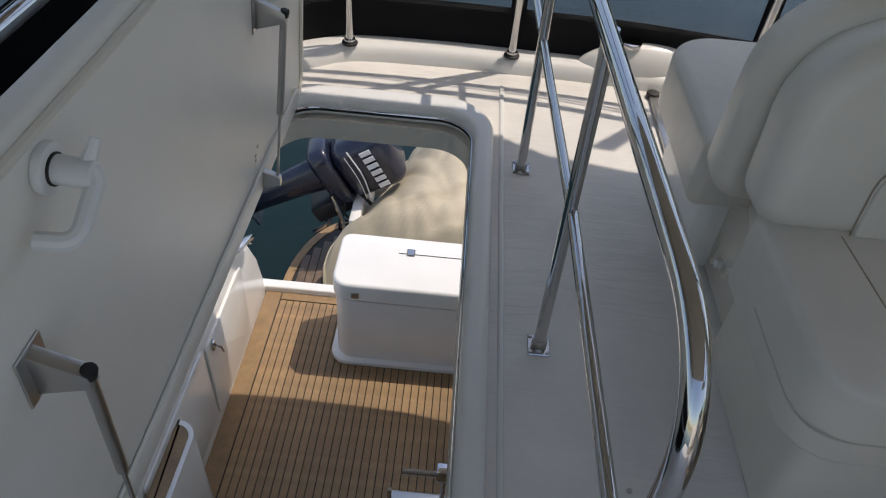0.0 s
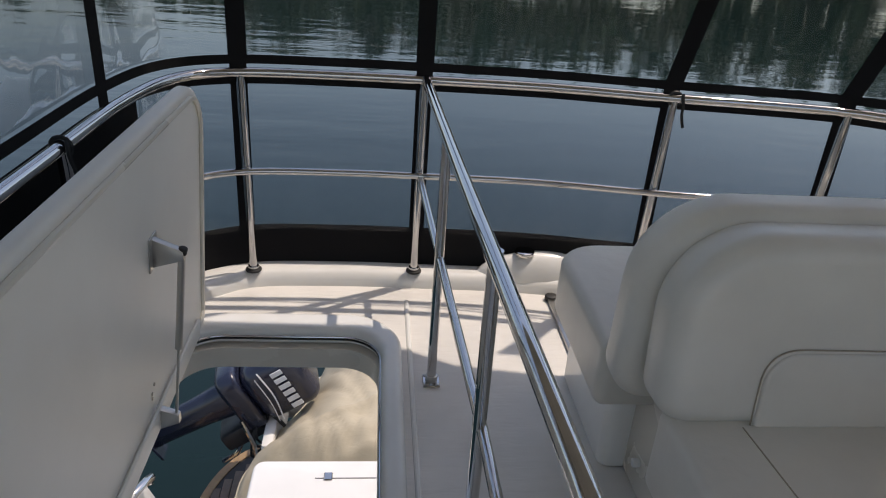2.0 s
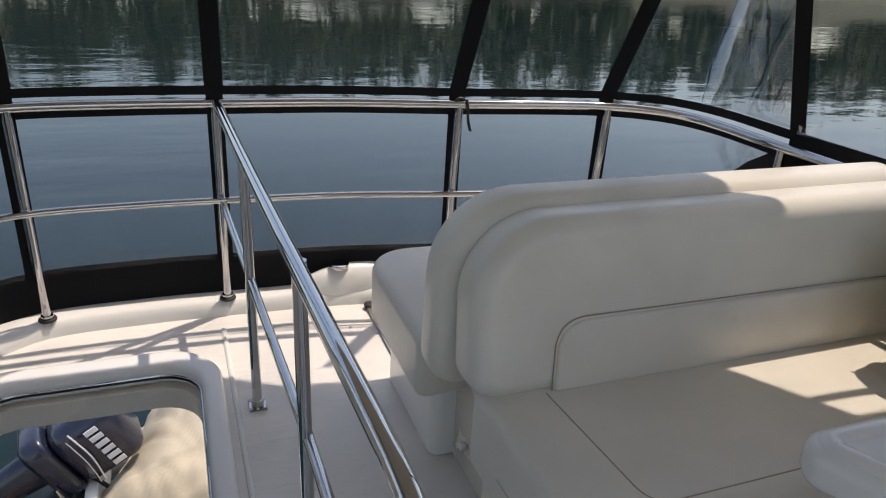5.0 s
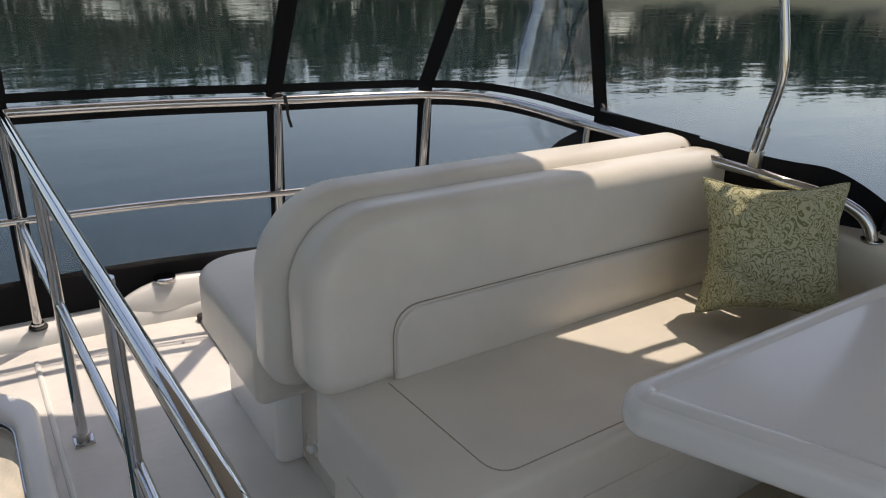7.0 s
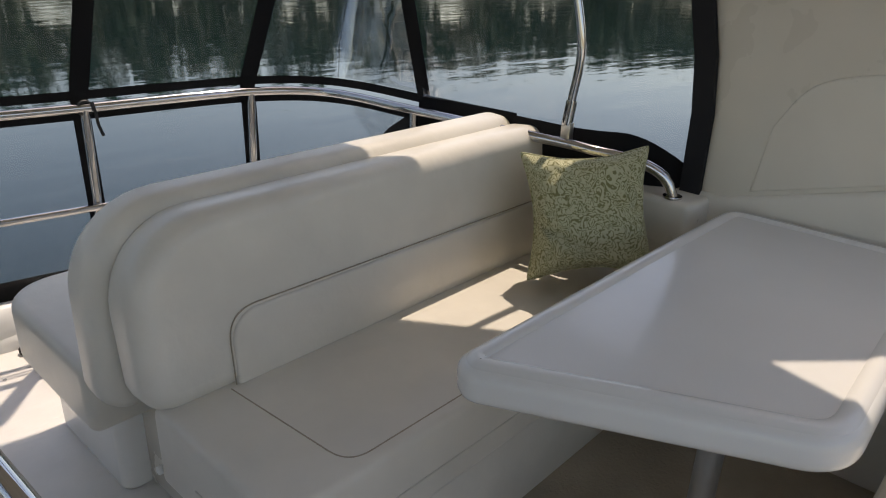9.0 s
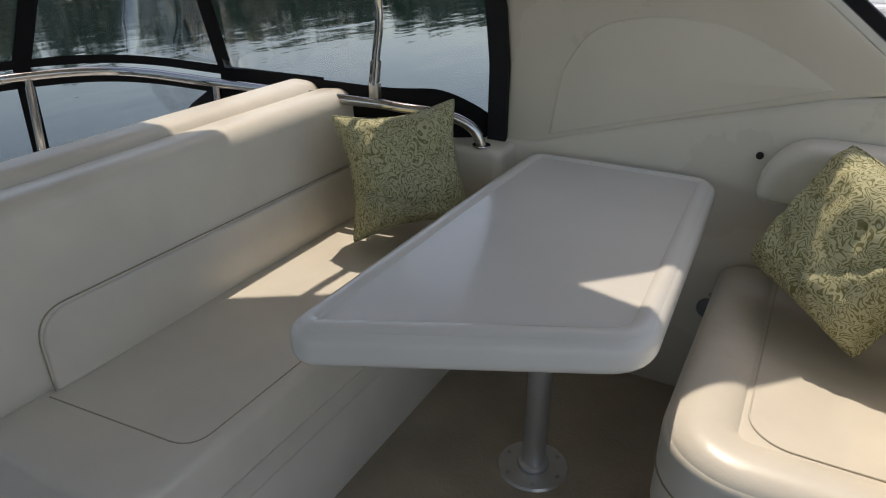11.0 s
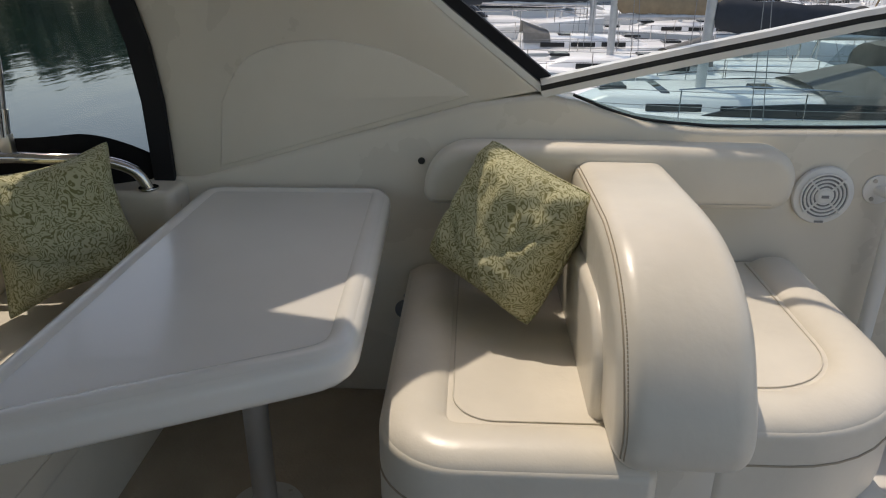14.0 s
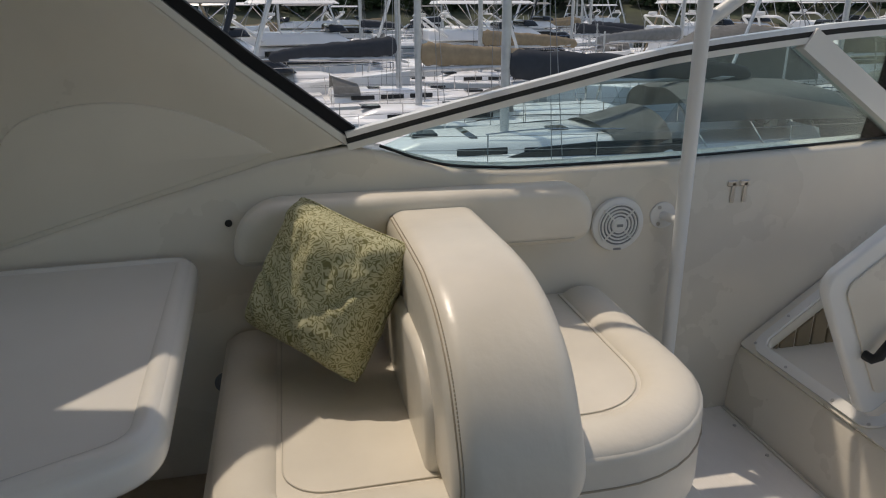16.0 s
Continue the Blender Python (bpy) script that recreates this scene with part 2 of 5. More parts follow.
def prism(outline, lo, hi, plane="xy", bevel=0.0, seg=3, bm=None, both=True):
    """An outline pushed through from lo to hi, its rims rounded."""
    bm = bm or bmesh.new()
    put = {"xy": lambda a, b, c: (a, b, c), "xz": lambda a, b, c: (a, c, b), "yz": lambda a, b, c: (c, a, b)}[plane]
    low = [bm.verts.new(put(a, b, lo)) for a, b in outline]
    high = [bm.verts.new(put(a, b, hi)) for a, b in outline]
    f0, f1 = bm.faces.new(low), bm.faces.new(high)
    k = len(outline)
    for i in range(k):
        bm.faces.new((low[i], low[(i + 1) % k], high[(i + 1) % k], high[i]))
    bmesh.ops.recalc_face_normals(bm, faces=bm.faces)
    if bevel:
        es = list(f1.edges) + (list(f0.edges) if both else [])
        bmesh.ops.bevel(bm, geom=es, offset=bevel, segments=seg, affect="EDGES", profile=0.5, clamp_overlap=True)
    return bm


def ring_plate(outer, holes, z0, z1, bm=None):
    """A flat plate with holes."""
    bm = bm or bmesh.new()
    edges, loops = [], []
    for loop in (outer, *holes):
        vs = [bm.verts.new((x, y, z1)) for x, y in loop]
        loops.append(vs)
        edges += [bm.edges.new((vs[i], vs[(i + 1) % len(vs)])) for i in range(len(vs))]
    g = bmesh.ops.triangle_fill(bm, edges=edges, use_beauty=True, use_dissolve=False)
    faces = [x for x in g["geom"] if isinstance(x, bmesh.types.BMFace)]
    e = bmesh.ops.extrude_face_region(bm, geom=faces)
    for v in e["geom"]:
        if isinstance(v, bmesh.types.BMVert):
            v.co.z = z0
    return bm


def smooth_path(points, n=8, closed=False):
    """A Catmull-Rom curve through the points."""
    ps = [Vector(p) for p in points]
    out = []
    k = len(ps)
    for i in range(k if closed else k - 1):
        a, b, c, d = (ps[j % k] if closed else ps[min(max(j, 0), k - 1)] for j in (i - 1, i, i + 1, i + 2))
        for s in range(n):
            t = s / n
            out.append(0.5 * (2 * b + (c - a) * t + (2 * a - 5 * b + 4 * c - d) * t * t + (3 * b - a - 3 * c + d) * t ** 3))
    if not closed:
        out.append(ps[-1])
    return out


def fillet(points, r, n=6):
    """A polyline with rounded corners."""
    ps = [Vector(p) for p in points]
    out = [ps[0]]
    for a, b, c in zip(ps, ps[1:], ps[2:]):
        u, v = (a - b), (c - b)
        q = min(r, u.length * 0.45, v.length * 0.45)
        p0, p1 = b + u.normalized() * q, b + v.normalized() * q
        out += [(1 - t) ** 2 * p0 + 2 * t * (1 - t) * b + t * t * p1 for t in (k / n for k in range(n + 1))]
    return out + [ps[-1]]


def tube(path, r, sides=12, bm=None, closed=False, shape=None):
    """A round bar along a path; shape: a cross-section of its own (across, up)."""
    bm = bm or bmesh.new()
    ps = [Vector(p) for p in path]
    k = len(ps)
    rs = r if isinstance(r, (list, tuple)) else [r] * k
    prof = shape or [(math.cos(2 * math.pi * i / sides), math.sin(2 * math.pi * i / sides)) for i in range(sides)]
    m = len(prof)
    rings, up = [], None
    for i, p in enumerate(ps):
        d = (ps[(i + 1) % k] - ps[i - 1]) if closed else (ps[min(i + 1, k - 1)] - ps[max(i - 1, 0)])
        d.normalize()
        if up is None:
            up = Vector((0, 0, 1)) if abs(d.z) < 0.95 else Vector((0, 1, 0))
        side = d.cross(up).normalized()
        up = side.cross(d).normalized()
        rings.append([bm.verts.new(p + rs[i] * (side * a + up * b)) for a, b in prof])
    for i in range(k if closed else k - 1):
        a, b = rings[i], rings[(i + 1) % k]
        for j in range(m):
            bm.faces.new((a[j], a[(j + 1) % m], b[(j + 1) % m], b[j]))
    if not closed:
        bm.faces.new(rings[0])
        bm.faces.new(rings[-1])
    return bm


def disc(centre, axis, r, h, n=24, bevel=0.0, bm=None):
    """A round plate or stub standing on centre along axis."""
    bm = bm or bmesh.new()
    turn = Vector(axis).to_track_quat("Z", "Y").to_matrix().to_4x4()
    g = bmesh.ops.create_cone(bm, cap_ends=True, segments=n, radius1=r, radius2=r, depth=h,
                              matrix=Matrix.Translation(Vector(centre) + Vector(axis).normalized() * h / 2) @ turn)
    if bevel:
        top = [e for v in g["verts"] for e in v.link_edges if len(e.link_faces) == 2 and e.calc_face_angle(0) > 1.0]
        bmesh.ops.bevel(bm, geom=list(set(top)), offset=bevel, segments=2, affect="EDGES", profile=0.5)
    return bm


def blob(outline, lo, hi, plane="xy", r=0.05):
    """A cushion: an outline with deep, soft rims."""
    return prism(outline, lo, hi, plane, bevel=r, seg=5)


# ---- setting: deck, coaming, walls ----
HATCH = rrect(-0.504, 0.163, 0.30, 2.03, 0.13, 8)
floor = part("floor", ring_plate(rrect(-0.68, 2.30, -2.7, 2.47, 0.25), [HATCH], -0.03, 0.0), DECK)
tagged(floor, "off-white moulded non-skid flybridge deck floor", "floor", kind="structure")


# Thin darker sheet on the deck, standing in for the shade round the table.
floor_shade = part("floor_shade_sheet", prism(rrect(0.95, 2.165, -0.62, 0.70, 0.03), 0.0005, 0.005, "xy"), SHADED_DECK)
tagged(floor_shade, "thin beige sheet painting the shade on the floor under the table", "floor", kind="structure")


def hatch_rim():
    th = thing("hatch_coaming", "raised cream moulded rim round the open stair hatch", "hatch rim", kind="structure")
    bm = ring_plate(rrect(-0.57, 0.222, 0.24, 2.125, 0.19, 10), [rrect(-0.49, 0.156, 0.315, 2.015, 0.13, 10)], 0.001, 0.055)
    top = [e for e in bm.edges if all(v.co.z > 0.04 for v in e.verts) and len(e.link_faces) == 2 and e.calc_face_angle(0) > 1]
    bmesh.ops.bevel(bm, geom=top, offset=0.026, segments=5, affect="EDGES", profile=0.5)
    part("rim", bm, GELW, th)
    part("flange", ring_plate(rrect(-0.503, 0.162, 0.301, 2.029, 0.13, 10), [rrect(-0.493, 0.148, 0.33, 1.99, 0.13, 10)], -0.085, -0.01), GEL, th)
    loop = [(x, y, 0.014) for x, y in rrect(-0.488, 0.154, 0.317, 2.013, 0.13, 10)]
    part("seal", tube(loop, 0.0035, 8, closed=True), RUBBER, th, "black rubber hatch seal")
    loop = [(x, y, 0.022) for x, y in rrect(-0.488, 0.154, 0.317, 2.013, 0.13, 10)]
    part("trim", tube(loop, 0.0035, 8, closed=True), STEEL, th, "thin polished steel trim strip")
    return th


hatch_rim()

RAIL_PLAN = [(-0.57, -0.9), (-0.57, 0.4), (-0.57, 1.4), (-0.565, 1.95), (-0.50, 2.25), (-0.33, 2.37), (0.0, 2.395), (0.28, 2.39), (0.7, 2.37),
             (1.125, 2.30), (1.45, 2.26), (1.70, 2.21), (1.87, 2.10), (1.94, 1.92), (1.95, 1.59), (1.97, 1.2), (1.985, 0.95)]


def offset_plan(plan, d):
    """The plan pushed outwards by d."""
    out = []
    for i, p in enumerate(plan):
        a, b = Vector(plan[max(i - 1, 0)]), Vector(plan[min(i + 1, len(plan) - 1)])
        t = (b - a).normalized()
        out.append((p[0] - t.y * d, p[1] + t.x * d))
    return out


def coaming():
    path = [(x, y, 0.0) for x, y in offset_plan(RAIL_PLAN, 0.06)[4:]]
    path = smooth_path(path, 5)
    shape = [(0.050, -0.02), (0.047, 0.0), (0.040, 0.026), (0.030, 0.044), (0.014, 0.054), (0.0, 0.056), (-0.05, 0.056), (-0.10, 0.05), (-0.125, 0.03), (-0.14, -0.2)]
    ob = part("coaming", tube(path, 1.0, shape=shape), GELW, smooth=50)
    return tagged(ob, "white moulded coaming round the aft deck edge", "coaming", kind="structure")


coaming()


def port_wall():
    th = thing("wall_port", "cream moulded side wall with sweeping arch leg", "wall", kind="structure")
    low = [(2.5, 0.30), (1.6, 0.55), (1.3, 0.64), (0.657, 0.712), (0.556, 0.715), (0.149, 0.835), (-0.221, 0.936), (-0.412, 0.962), (-0.508, 0.945),
           (-0.60, 0.915), (-0.70, 0.887), (-0.83, 0.875), (-0.95, 0.871), (-1.396, 0.876), (-2.124, 0.904), (-2.7, 0.93), (-2.7, -0.3), (2.5, -0.3)]
    part("side_panel", prism(low, 2.17, 2.32, "yz", 0.018, 3), GEL, th)
    arch = [(0.556, 0.700), (0.640, 0.706), (0.641, 0.93), (0.658, 1.086), (0.718, 1.35), (0.83, 1.7), (1.02, 2.05), (0.80, 2.05), (0.44, 1.68),
            (0.047, 1.338), (-0.142, 1.174), (-0.405, 0.968), (-0.221, 0.930), (0.149, 0.829)]
    part("arch_leg", prism(arch, 2.181, 2.34, "yz", 0.012, 3), GEL, th)
    oval = [(0.50, 0.742)] + [(p.x, p.y) for p in smooth_path([(0.475, 0.93, 0), (0.40, 1.045, 0), (0.27, 1.092, 0), (0.13, 1.096, 0), (0.0, 1.068, 0), (-0.14, 1.005, 0), (-0.215, 0.955, 0)], 5)]
    part("moulded_panel", prism(oval, 2.1755, 2.21, "yz", 0.0055, 3), GEL, th)
    path = [(2.215, 0.90, 2.06), (2.215, 0.44, 1.69), (2.215, 0.043, 1.343), (2.215, -0.150, 1.176), (2.215, -0.418, 0.968)]
    part("track", tube(path, 1.0, shape=[(-0.03, -0.008), (0.03, -0.008), (0.03, 0.010), (-0.03, 0.010)]), GELW, th, "white canvas track")
    path2 = [(x + 0.02, y - 0.018, z + 0.021) for x, y, z in path]
    part("edging", tube(path2, 1.0, shape=[(-0.03, -0.016), (0.03, -0.016), (0.03, 0.014), (-0.03, 0.014)]), BLACK, th, "black canvas edging")
    aft = [(2.2, 0.664, 0.70), (2.2, 0.666, 0.93), (2.2, 0.684, 1.086), (2.2, 0.748, 1.35), (2.2, 0.88, 1.75), (2.2, 1.05, 2.05)]
    part("aft_edging", tube(aft, 1.0, shape=[(-0.036, -0.03), (0.036, -0.03), (0.036, 0.03), (-0.036, 0.03)]), BLACK, th, "black canvas edging")
    part("ledge", prism(rrect(2.055, 2.3, 0.60, 1.22, 0.03), 0.48, 0.702, "xy", 0.02, 3), GEL, th)
    return th


port_wall()


def windscreen():
    th = thing("window_1", "tinted side windscreen in a white frame", "window", kind="structure")
    top = [(2.2, -0.408, 0.974), (2.2, -0.7, 1.042), (2.2, -1.0, 1.108), (2.2, -1.343, 1.18), (2.2, -1.80, 1.233), (2.2, -2.072, 1.253), (2.2, -2.7, 1.29)]
    top = smooth_path(top, 3)
    part("window_frame", tube(top, 1.0, shape=[(-0.025, -0.022), (0.025, -0.022), (0.025, -0.004), (-0.025, -0.004)]), GELW, th)
    part("gasket", tube([(p.x, p.y, p.z + 0.006) for p in top], 1.0, shape=[(-0.02, -0.010), (0.02, -0.010), (0.02, 0.006), (-0.02, 0.006)]), RUBBER, th, "black rubber gasket")
    part("cap", tube([(p.x, p.y, p.z + 0.018) for p in top], 1.0, shape=[(-0.025, -0.006), (0.025, -0.006), (0.018, 0.008), (-0.018, 0.008)]), GELW, th, "white top cap")
    low = [(-0.50, 0.952), (-0.60, 0.913), (-0.70, 0.887), (-0.83, 0.875), (-0.95, 0.871), (-1.396, 0.876), (-2.124, 0.904), (-2.7, 0.93)]
    loop = low + [(-2.7, 1.28), (-2.072, 1.242), (-1.80, 1.222), (-1.343, 1.168), (-1.0, 1.096), (-0.7, 1.030)]
    g = part("pane", prism(loop, 2.205, 2.211, "yz"), GLASS, th)
    g.visible_shadow = False
    part("lower_gasket", tube(smooth_path([(2.20, y, z + 0.006) for y, z in low], 4), 0.0045, 6), RUBBER, th, "black rubber gasket")
    part("mullion", tube([(2.2, -1.79, 1.225), (2.2, -2.12, 1.00), (2.2, -2.25, 0.905)], 1.0, shape=[(-0.03, -0.035), (0.03, -0.035), (0.03, 0.035), (-0.03, 0.035)]), GELW, th)
    return th


windscreen()


def forward_moulding():
    th = thing("wall_forward", "cream moulded forward ledge with an open locker hatch", "ledge", kind="structure")
    prof = [(-1.667, 0.0), (-1.675, 0.10), (-1.685, 0.19), (-1.70, 0.225), (-1.72, 0.232), (-2.69, 0.232), (-2.69, 0.0)]
    part("riser", prism(prof, 0.5, 2.168, "yz", 0.0), GEL, th)
    slope = math.atan2(0.19, 0.25)
    m = Matrix.Translation((0, -1.70, 0.245)) @ Matrix.Rotation(slope, 4, "X").inverted() @ Matrix.Rotation(math.pi, 4, "Z")
    hole = rrect(-2.09, -1.62, 0.035, 0.55, 0.035)
    bm = ring_plate(rrect(-2.165, -0.5, -0.01, 1.1, 0.01), [hole], -0.02, 0.0)
    bmesh.ops.transform(bm, matrix=m, verts=bm.verts)
    part("sloping_panel", bm, GEL, th)
    bm = ring_plate(rrect(-2.125, -1.59, 0.0, 0.585, 0.06), [rrect(-2.092, -1.618, 0.033, 0.552, 0.035)], 0.001, 0.010)
    bmesh.ops.transform(bm, matrix=m, verts=bm.verts)
    part("hatch_frame", bm, GELW, th)
    for x, y in ((-2.11, 0.02), (-1.95, 0.012), (-1.75, 0.012), (-1.62, 0.015), (-2.112, 0.16), (-2.112, 0.36)):
        bm = disc((x, y, 0.010), (0, 0, 1), 0.005, 0.002, 10)
        bmesh.ops.transform(bm, matrix=m, verts=bm.verts)
        part("screw", bm, BRUSHED, th)
    bm = box(1.60, 2.10, -2.5, -1.78, -0.55, -0.53)
    part("locker_floor", bm, CABIN, th)
    for i in range(11):
        y = -1.75 - 0.06 * i
        part("lining_board", prism([(y, -0.5), (y, 0.165 - (y + 1.70) * 0.76), (y - 0.054, 0.165 - (y + 1.646) * 0.76), (y - 0.054, -0.5)], 2.115, 2.13, "yz", 0.003, 1), CABIN, th)
    part("lining_panel", prism([(-1.74, 0.10), (-1.74, 0.245), (-2.42, 0.762), (-2.42, 0.60)], 2.122, 2.1295, "yz"), GEL, th)
    part("joint", tube([(0.6, -1.655, 0.004), (2.16, -1.655, 0.004)], 0.004, 6), STITCH, th)
    return m


SLOPE = forward_moulding()
for x in (2.05, 1.88, 1.62):
    tagged(part("deck_screw", disc((x, -1.63, 0.0), (0, 0, 1), 0.006, 0.003, 10), BRUSHED), "small steel screw head in the deck", "screw", "deck screws")


def locker_lid():
    th = thing("locker_lid", "open cream locker lid with a black latch handle", "lid")
    a, b = Vector((0, 0.44, 0.90)), Vector((0, -0.80, 0.60))
    m = Matrix.Translation((1.635, -1.70, 0.262)) @ Matrix(((0, 0, 1), (b.y, a.y, 0), (b.z, a.z, 0))).to_4x4()
    bm = prism(rrect(0.0, 0.58, 0.0, 0.46, 0.05), 0.0, 0.035, "xy", 0.012, 3)
    bmesh.ops.transform(bm, matrix=m, verts=bm.verts)
    part("panel", bm, GELW, th)
    bm = prism(rrect(0.05, 0.53, 0.05, 0.41, 0.03), -0.008, 0.0, "xy", 0.003, 2)
    bmesh.ops.transform(bm, matrix=m, verts=bm.verts)
    part("inset", bm, GEL, th)
    bm = tube([(0.05, 0.20, -0.01), (0.05, 0.20, -0.035), (0.065, 0.20, -0.042), (0.14, 0.23, -0.042)], [0.012, 0.012, 0.013, 0.010], 10)
    bmesh.ops.transform(bm, matrix=m, verts=bm.verts)
    part("handle", bm, RUBBER, th, "black latch handle")
    return th


locker_lid()

# ---- canopy overhead ----
def canopy():
    """Unseen sun top over the seats, its gaps and edges cut to place sun patches."""
    lift = Vector((SUN_WAY.x / SUN_WAY.z, SUN_WAY.y / SUN_WAY.z)) * (2.05 - 0.45)
    def up(pts):
        return [(x + lift.x, y + lift.y) for x, y in pts]
    # Openings projected up from the sun patches on windscreen seat, bench and forward ledge.
    sun_gap1 = up([(1.29, 0.10), (2.02, -0.585), (2.02, -1.45), (1.2, -1.45), (1.24, -0.1)])
    sun_gap2 = up([(1.24, 1.18), (1.333, 1.04), (1.50, 0.79), (1.98, 0.76), (1.98, 1.42), (1.2, 1.42)])
    outer = [(-1.3, -1.10), (1.70, -1.10), (1.70, -1.62), (3.05, -1.62), (3.05, 1.8), (2.75, 2.1), (2.2, 2.2), (1.75, 2.21), (1.60, 2.235), (1.22, 2.30), (1.02, 2.41), (0.9, 2.44), (-1.3, 2.47)]
    sun_gap3 = up([(1.83, -1.656), (1.787, -1.704), (1.595, -1.53), (1.681, -1.47)])
    ob = part("canopy", ring_plate(outer, [sun_gap1, sun_gap2, sun_gap3], 2.05, 2.06), SUNTOP)
    return tagged(ob, "cream canvas sun top stretched over the flybridge", "canopy", kind="structure")



def side_light_blocker():
    # Unseen sheet, added to keep starboard skylight off the upper port wall.
    ob = part("unseen_light_blocker", box(-1.012, -1.0, -1.05, 2.2, 1.55, 2.045, 0.004, 1), SUNTOP)
    return tagged(ob, "unseen cream canvas sheet added to cut starboard skylight", "curtain", kind="structure")


canopy()
side_light_blocker()
# Unseen bar across the gap, added to throw the shadow band on the companion seat.
bow = part("unseen_shadow_bar", tube([(2.95, -0.07, 2.02), (2.545, -0.65, 2.02), (2.10, -1.28, 2.02)], 0.016, 10), STEEL)
tagged(bow, "unseen steel bar added to cast a shadow band on the companion seat", "canopy bow", kind="structure")

# ---- rails ----
def rail_path(z, i0=0, i1=None, n=6):
    return smooth_path([(x, y, z) for x, y in RAIL_PLAN[i0:i1]], n)


def guard_rail():
    th = thing("guard_rail", "polished stainless steel guard rail round the aft deck", "railing")
    path = rail_path(0.815) + [p for p in smooth_path([(1.995, 0.90, 0.810), (2.03, 0.82, 0.800), (2.062, 0.75, 0.782), (2.08, 0.70, 0.750), (2.087, 0.677, 0.70)], 4)]
    part("top_rail", tube(path, 0.016, 14), STEEL, th)
    part("mid_rail", tube(rail_path(0.47), 0.0125, 12), STEEL, th)
    for x, y in ((-0.57, 0.2), (-0.57, 1.55), (-0.33, 2.37), (0.28, 2.39), (1.125, 2.30), (1.70, 2.21), (1.95, 1.59)):
        yb = y + (0.05 if y > 2.1 else 0.0)
        s = part("stanchion", tube([(x, yb, 0.05), (x, y, 0.81)], 0.0145, 12), STEEL, th)
        part("foot_ring", disc((x, yb, 0.055), (0, 0, 1), 0.030, 0.010, 18, 0.003), RUBBER, s, "black rubber foot ring")
        part("collar", disc((x, yb, 0.064), (0, 0, 1), 0.021, 0.014, 16, 0.003), STEEL, s)
    for x, y in ((-0.57, 1.55), (1.125, 2.30)):
        cord = smooth_path([(x + 0.02, y - 0.018, 0.835), (x + 0.024, y - 0.026, 0.80), (x + 0.030, y - 0.018, 0.76), (x + 0.040, y - 0.022, 0.72)], 5)
        part("tie_cord", tube(cord, 0.0055, 6), RUBBER, th, "black tie cord knotted on the rail")
        part("tie_knot", tube([(x + 0.022 * math.cos(a), y - 0.004, 0.815 + 0.022 * math.sin(a)) for a in (2 * math.pi * k / 14 for k in range(14))], 0.006, 6, closed=True), RUBBER, th)
    part("end_flange", disc((2.087, 0.677, 0.700), (0, 0, 1), 0.028, 0.008, 16, 0.002), STEEL, th)
    return th


guard_rail()


def gate_rail():
    th = thing("stair_rail", "polished stainless steel rail beside the stair hatch", "railing")
    top = fillet([(0.285, 2.385, 0.815), (0.310, 1.6, 0.812), (0.356, 0.37, 0.808), (0.360, 0.32, 0.0)], 0.16, 10)
    part("top_rail", tube(top, 0.016, 14), STEEL, th)
    mid = [(0.285, 2.385, 0.455), (0.322, 1.6, 0.43), (0.347, 1.08, 0.42), (0.357, 0.34, 0.42)]
    part("mid_rail", tube(mid, 0.0125, 12), STEEL, th)
    for x, y, tx, ty in ((0.313, 1.80, 0.310, 1.80), (0.345, 1.08, 0.338, 1.09)):
        p = part("post", tube([(x, y, 0.006), (tx, ty, 0.81)], 0.0145, 12), STEEL, th)
        part("foot_plate", box(x - 0.027, x + 0.027, y - 0.032, y + 0.032, 0.0, 0.007, 0.002, 1), STEEL, p)
        part("socket", disc((x, y, 0.006), (0, 0, 1), 0.019, 0.022, 16, 0.003), BRUSHED, p)
        for sx in (-0.02, 0.02):
            for sy in (-0.024, 0.024):
                part("bolt", disc((x + sx, y + sy, 0.007), (0, 0, 1), 0.0045, 0.003, 8), BRUSHED, p)
    return th


gate_rail()


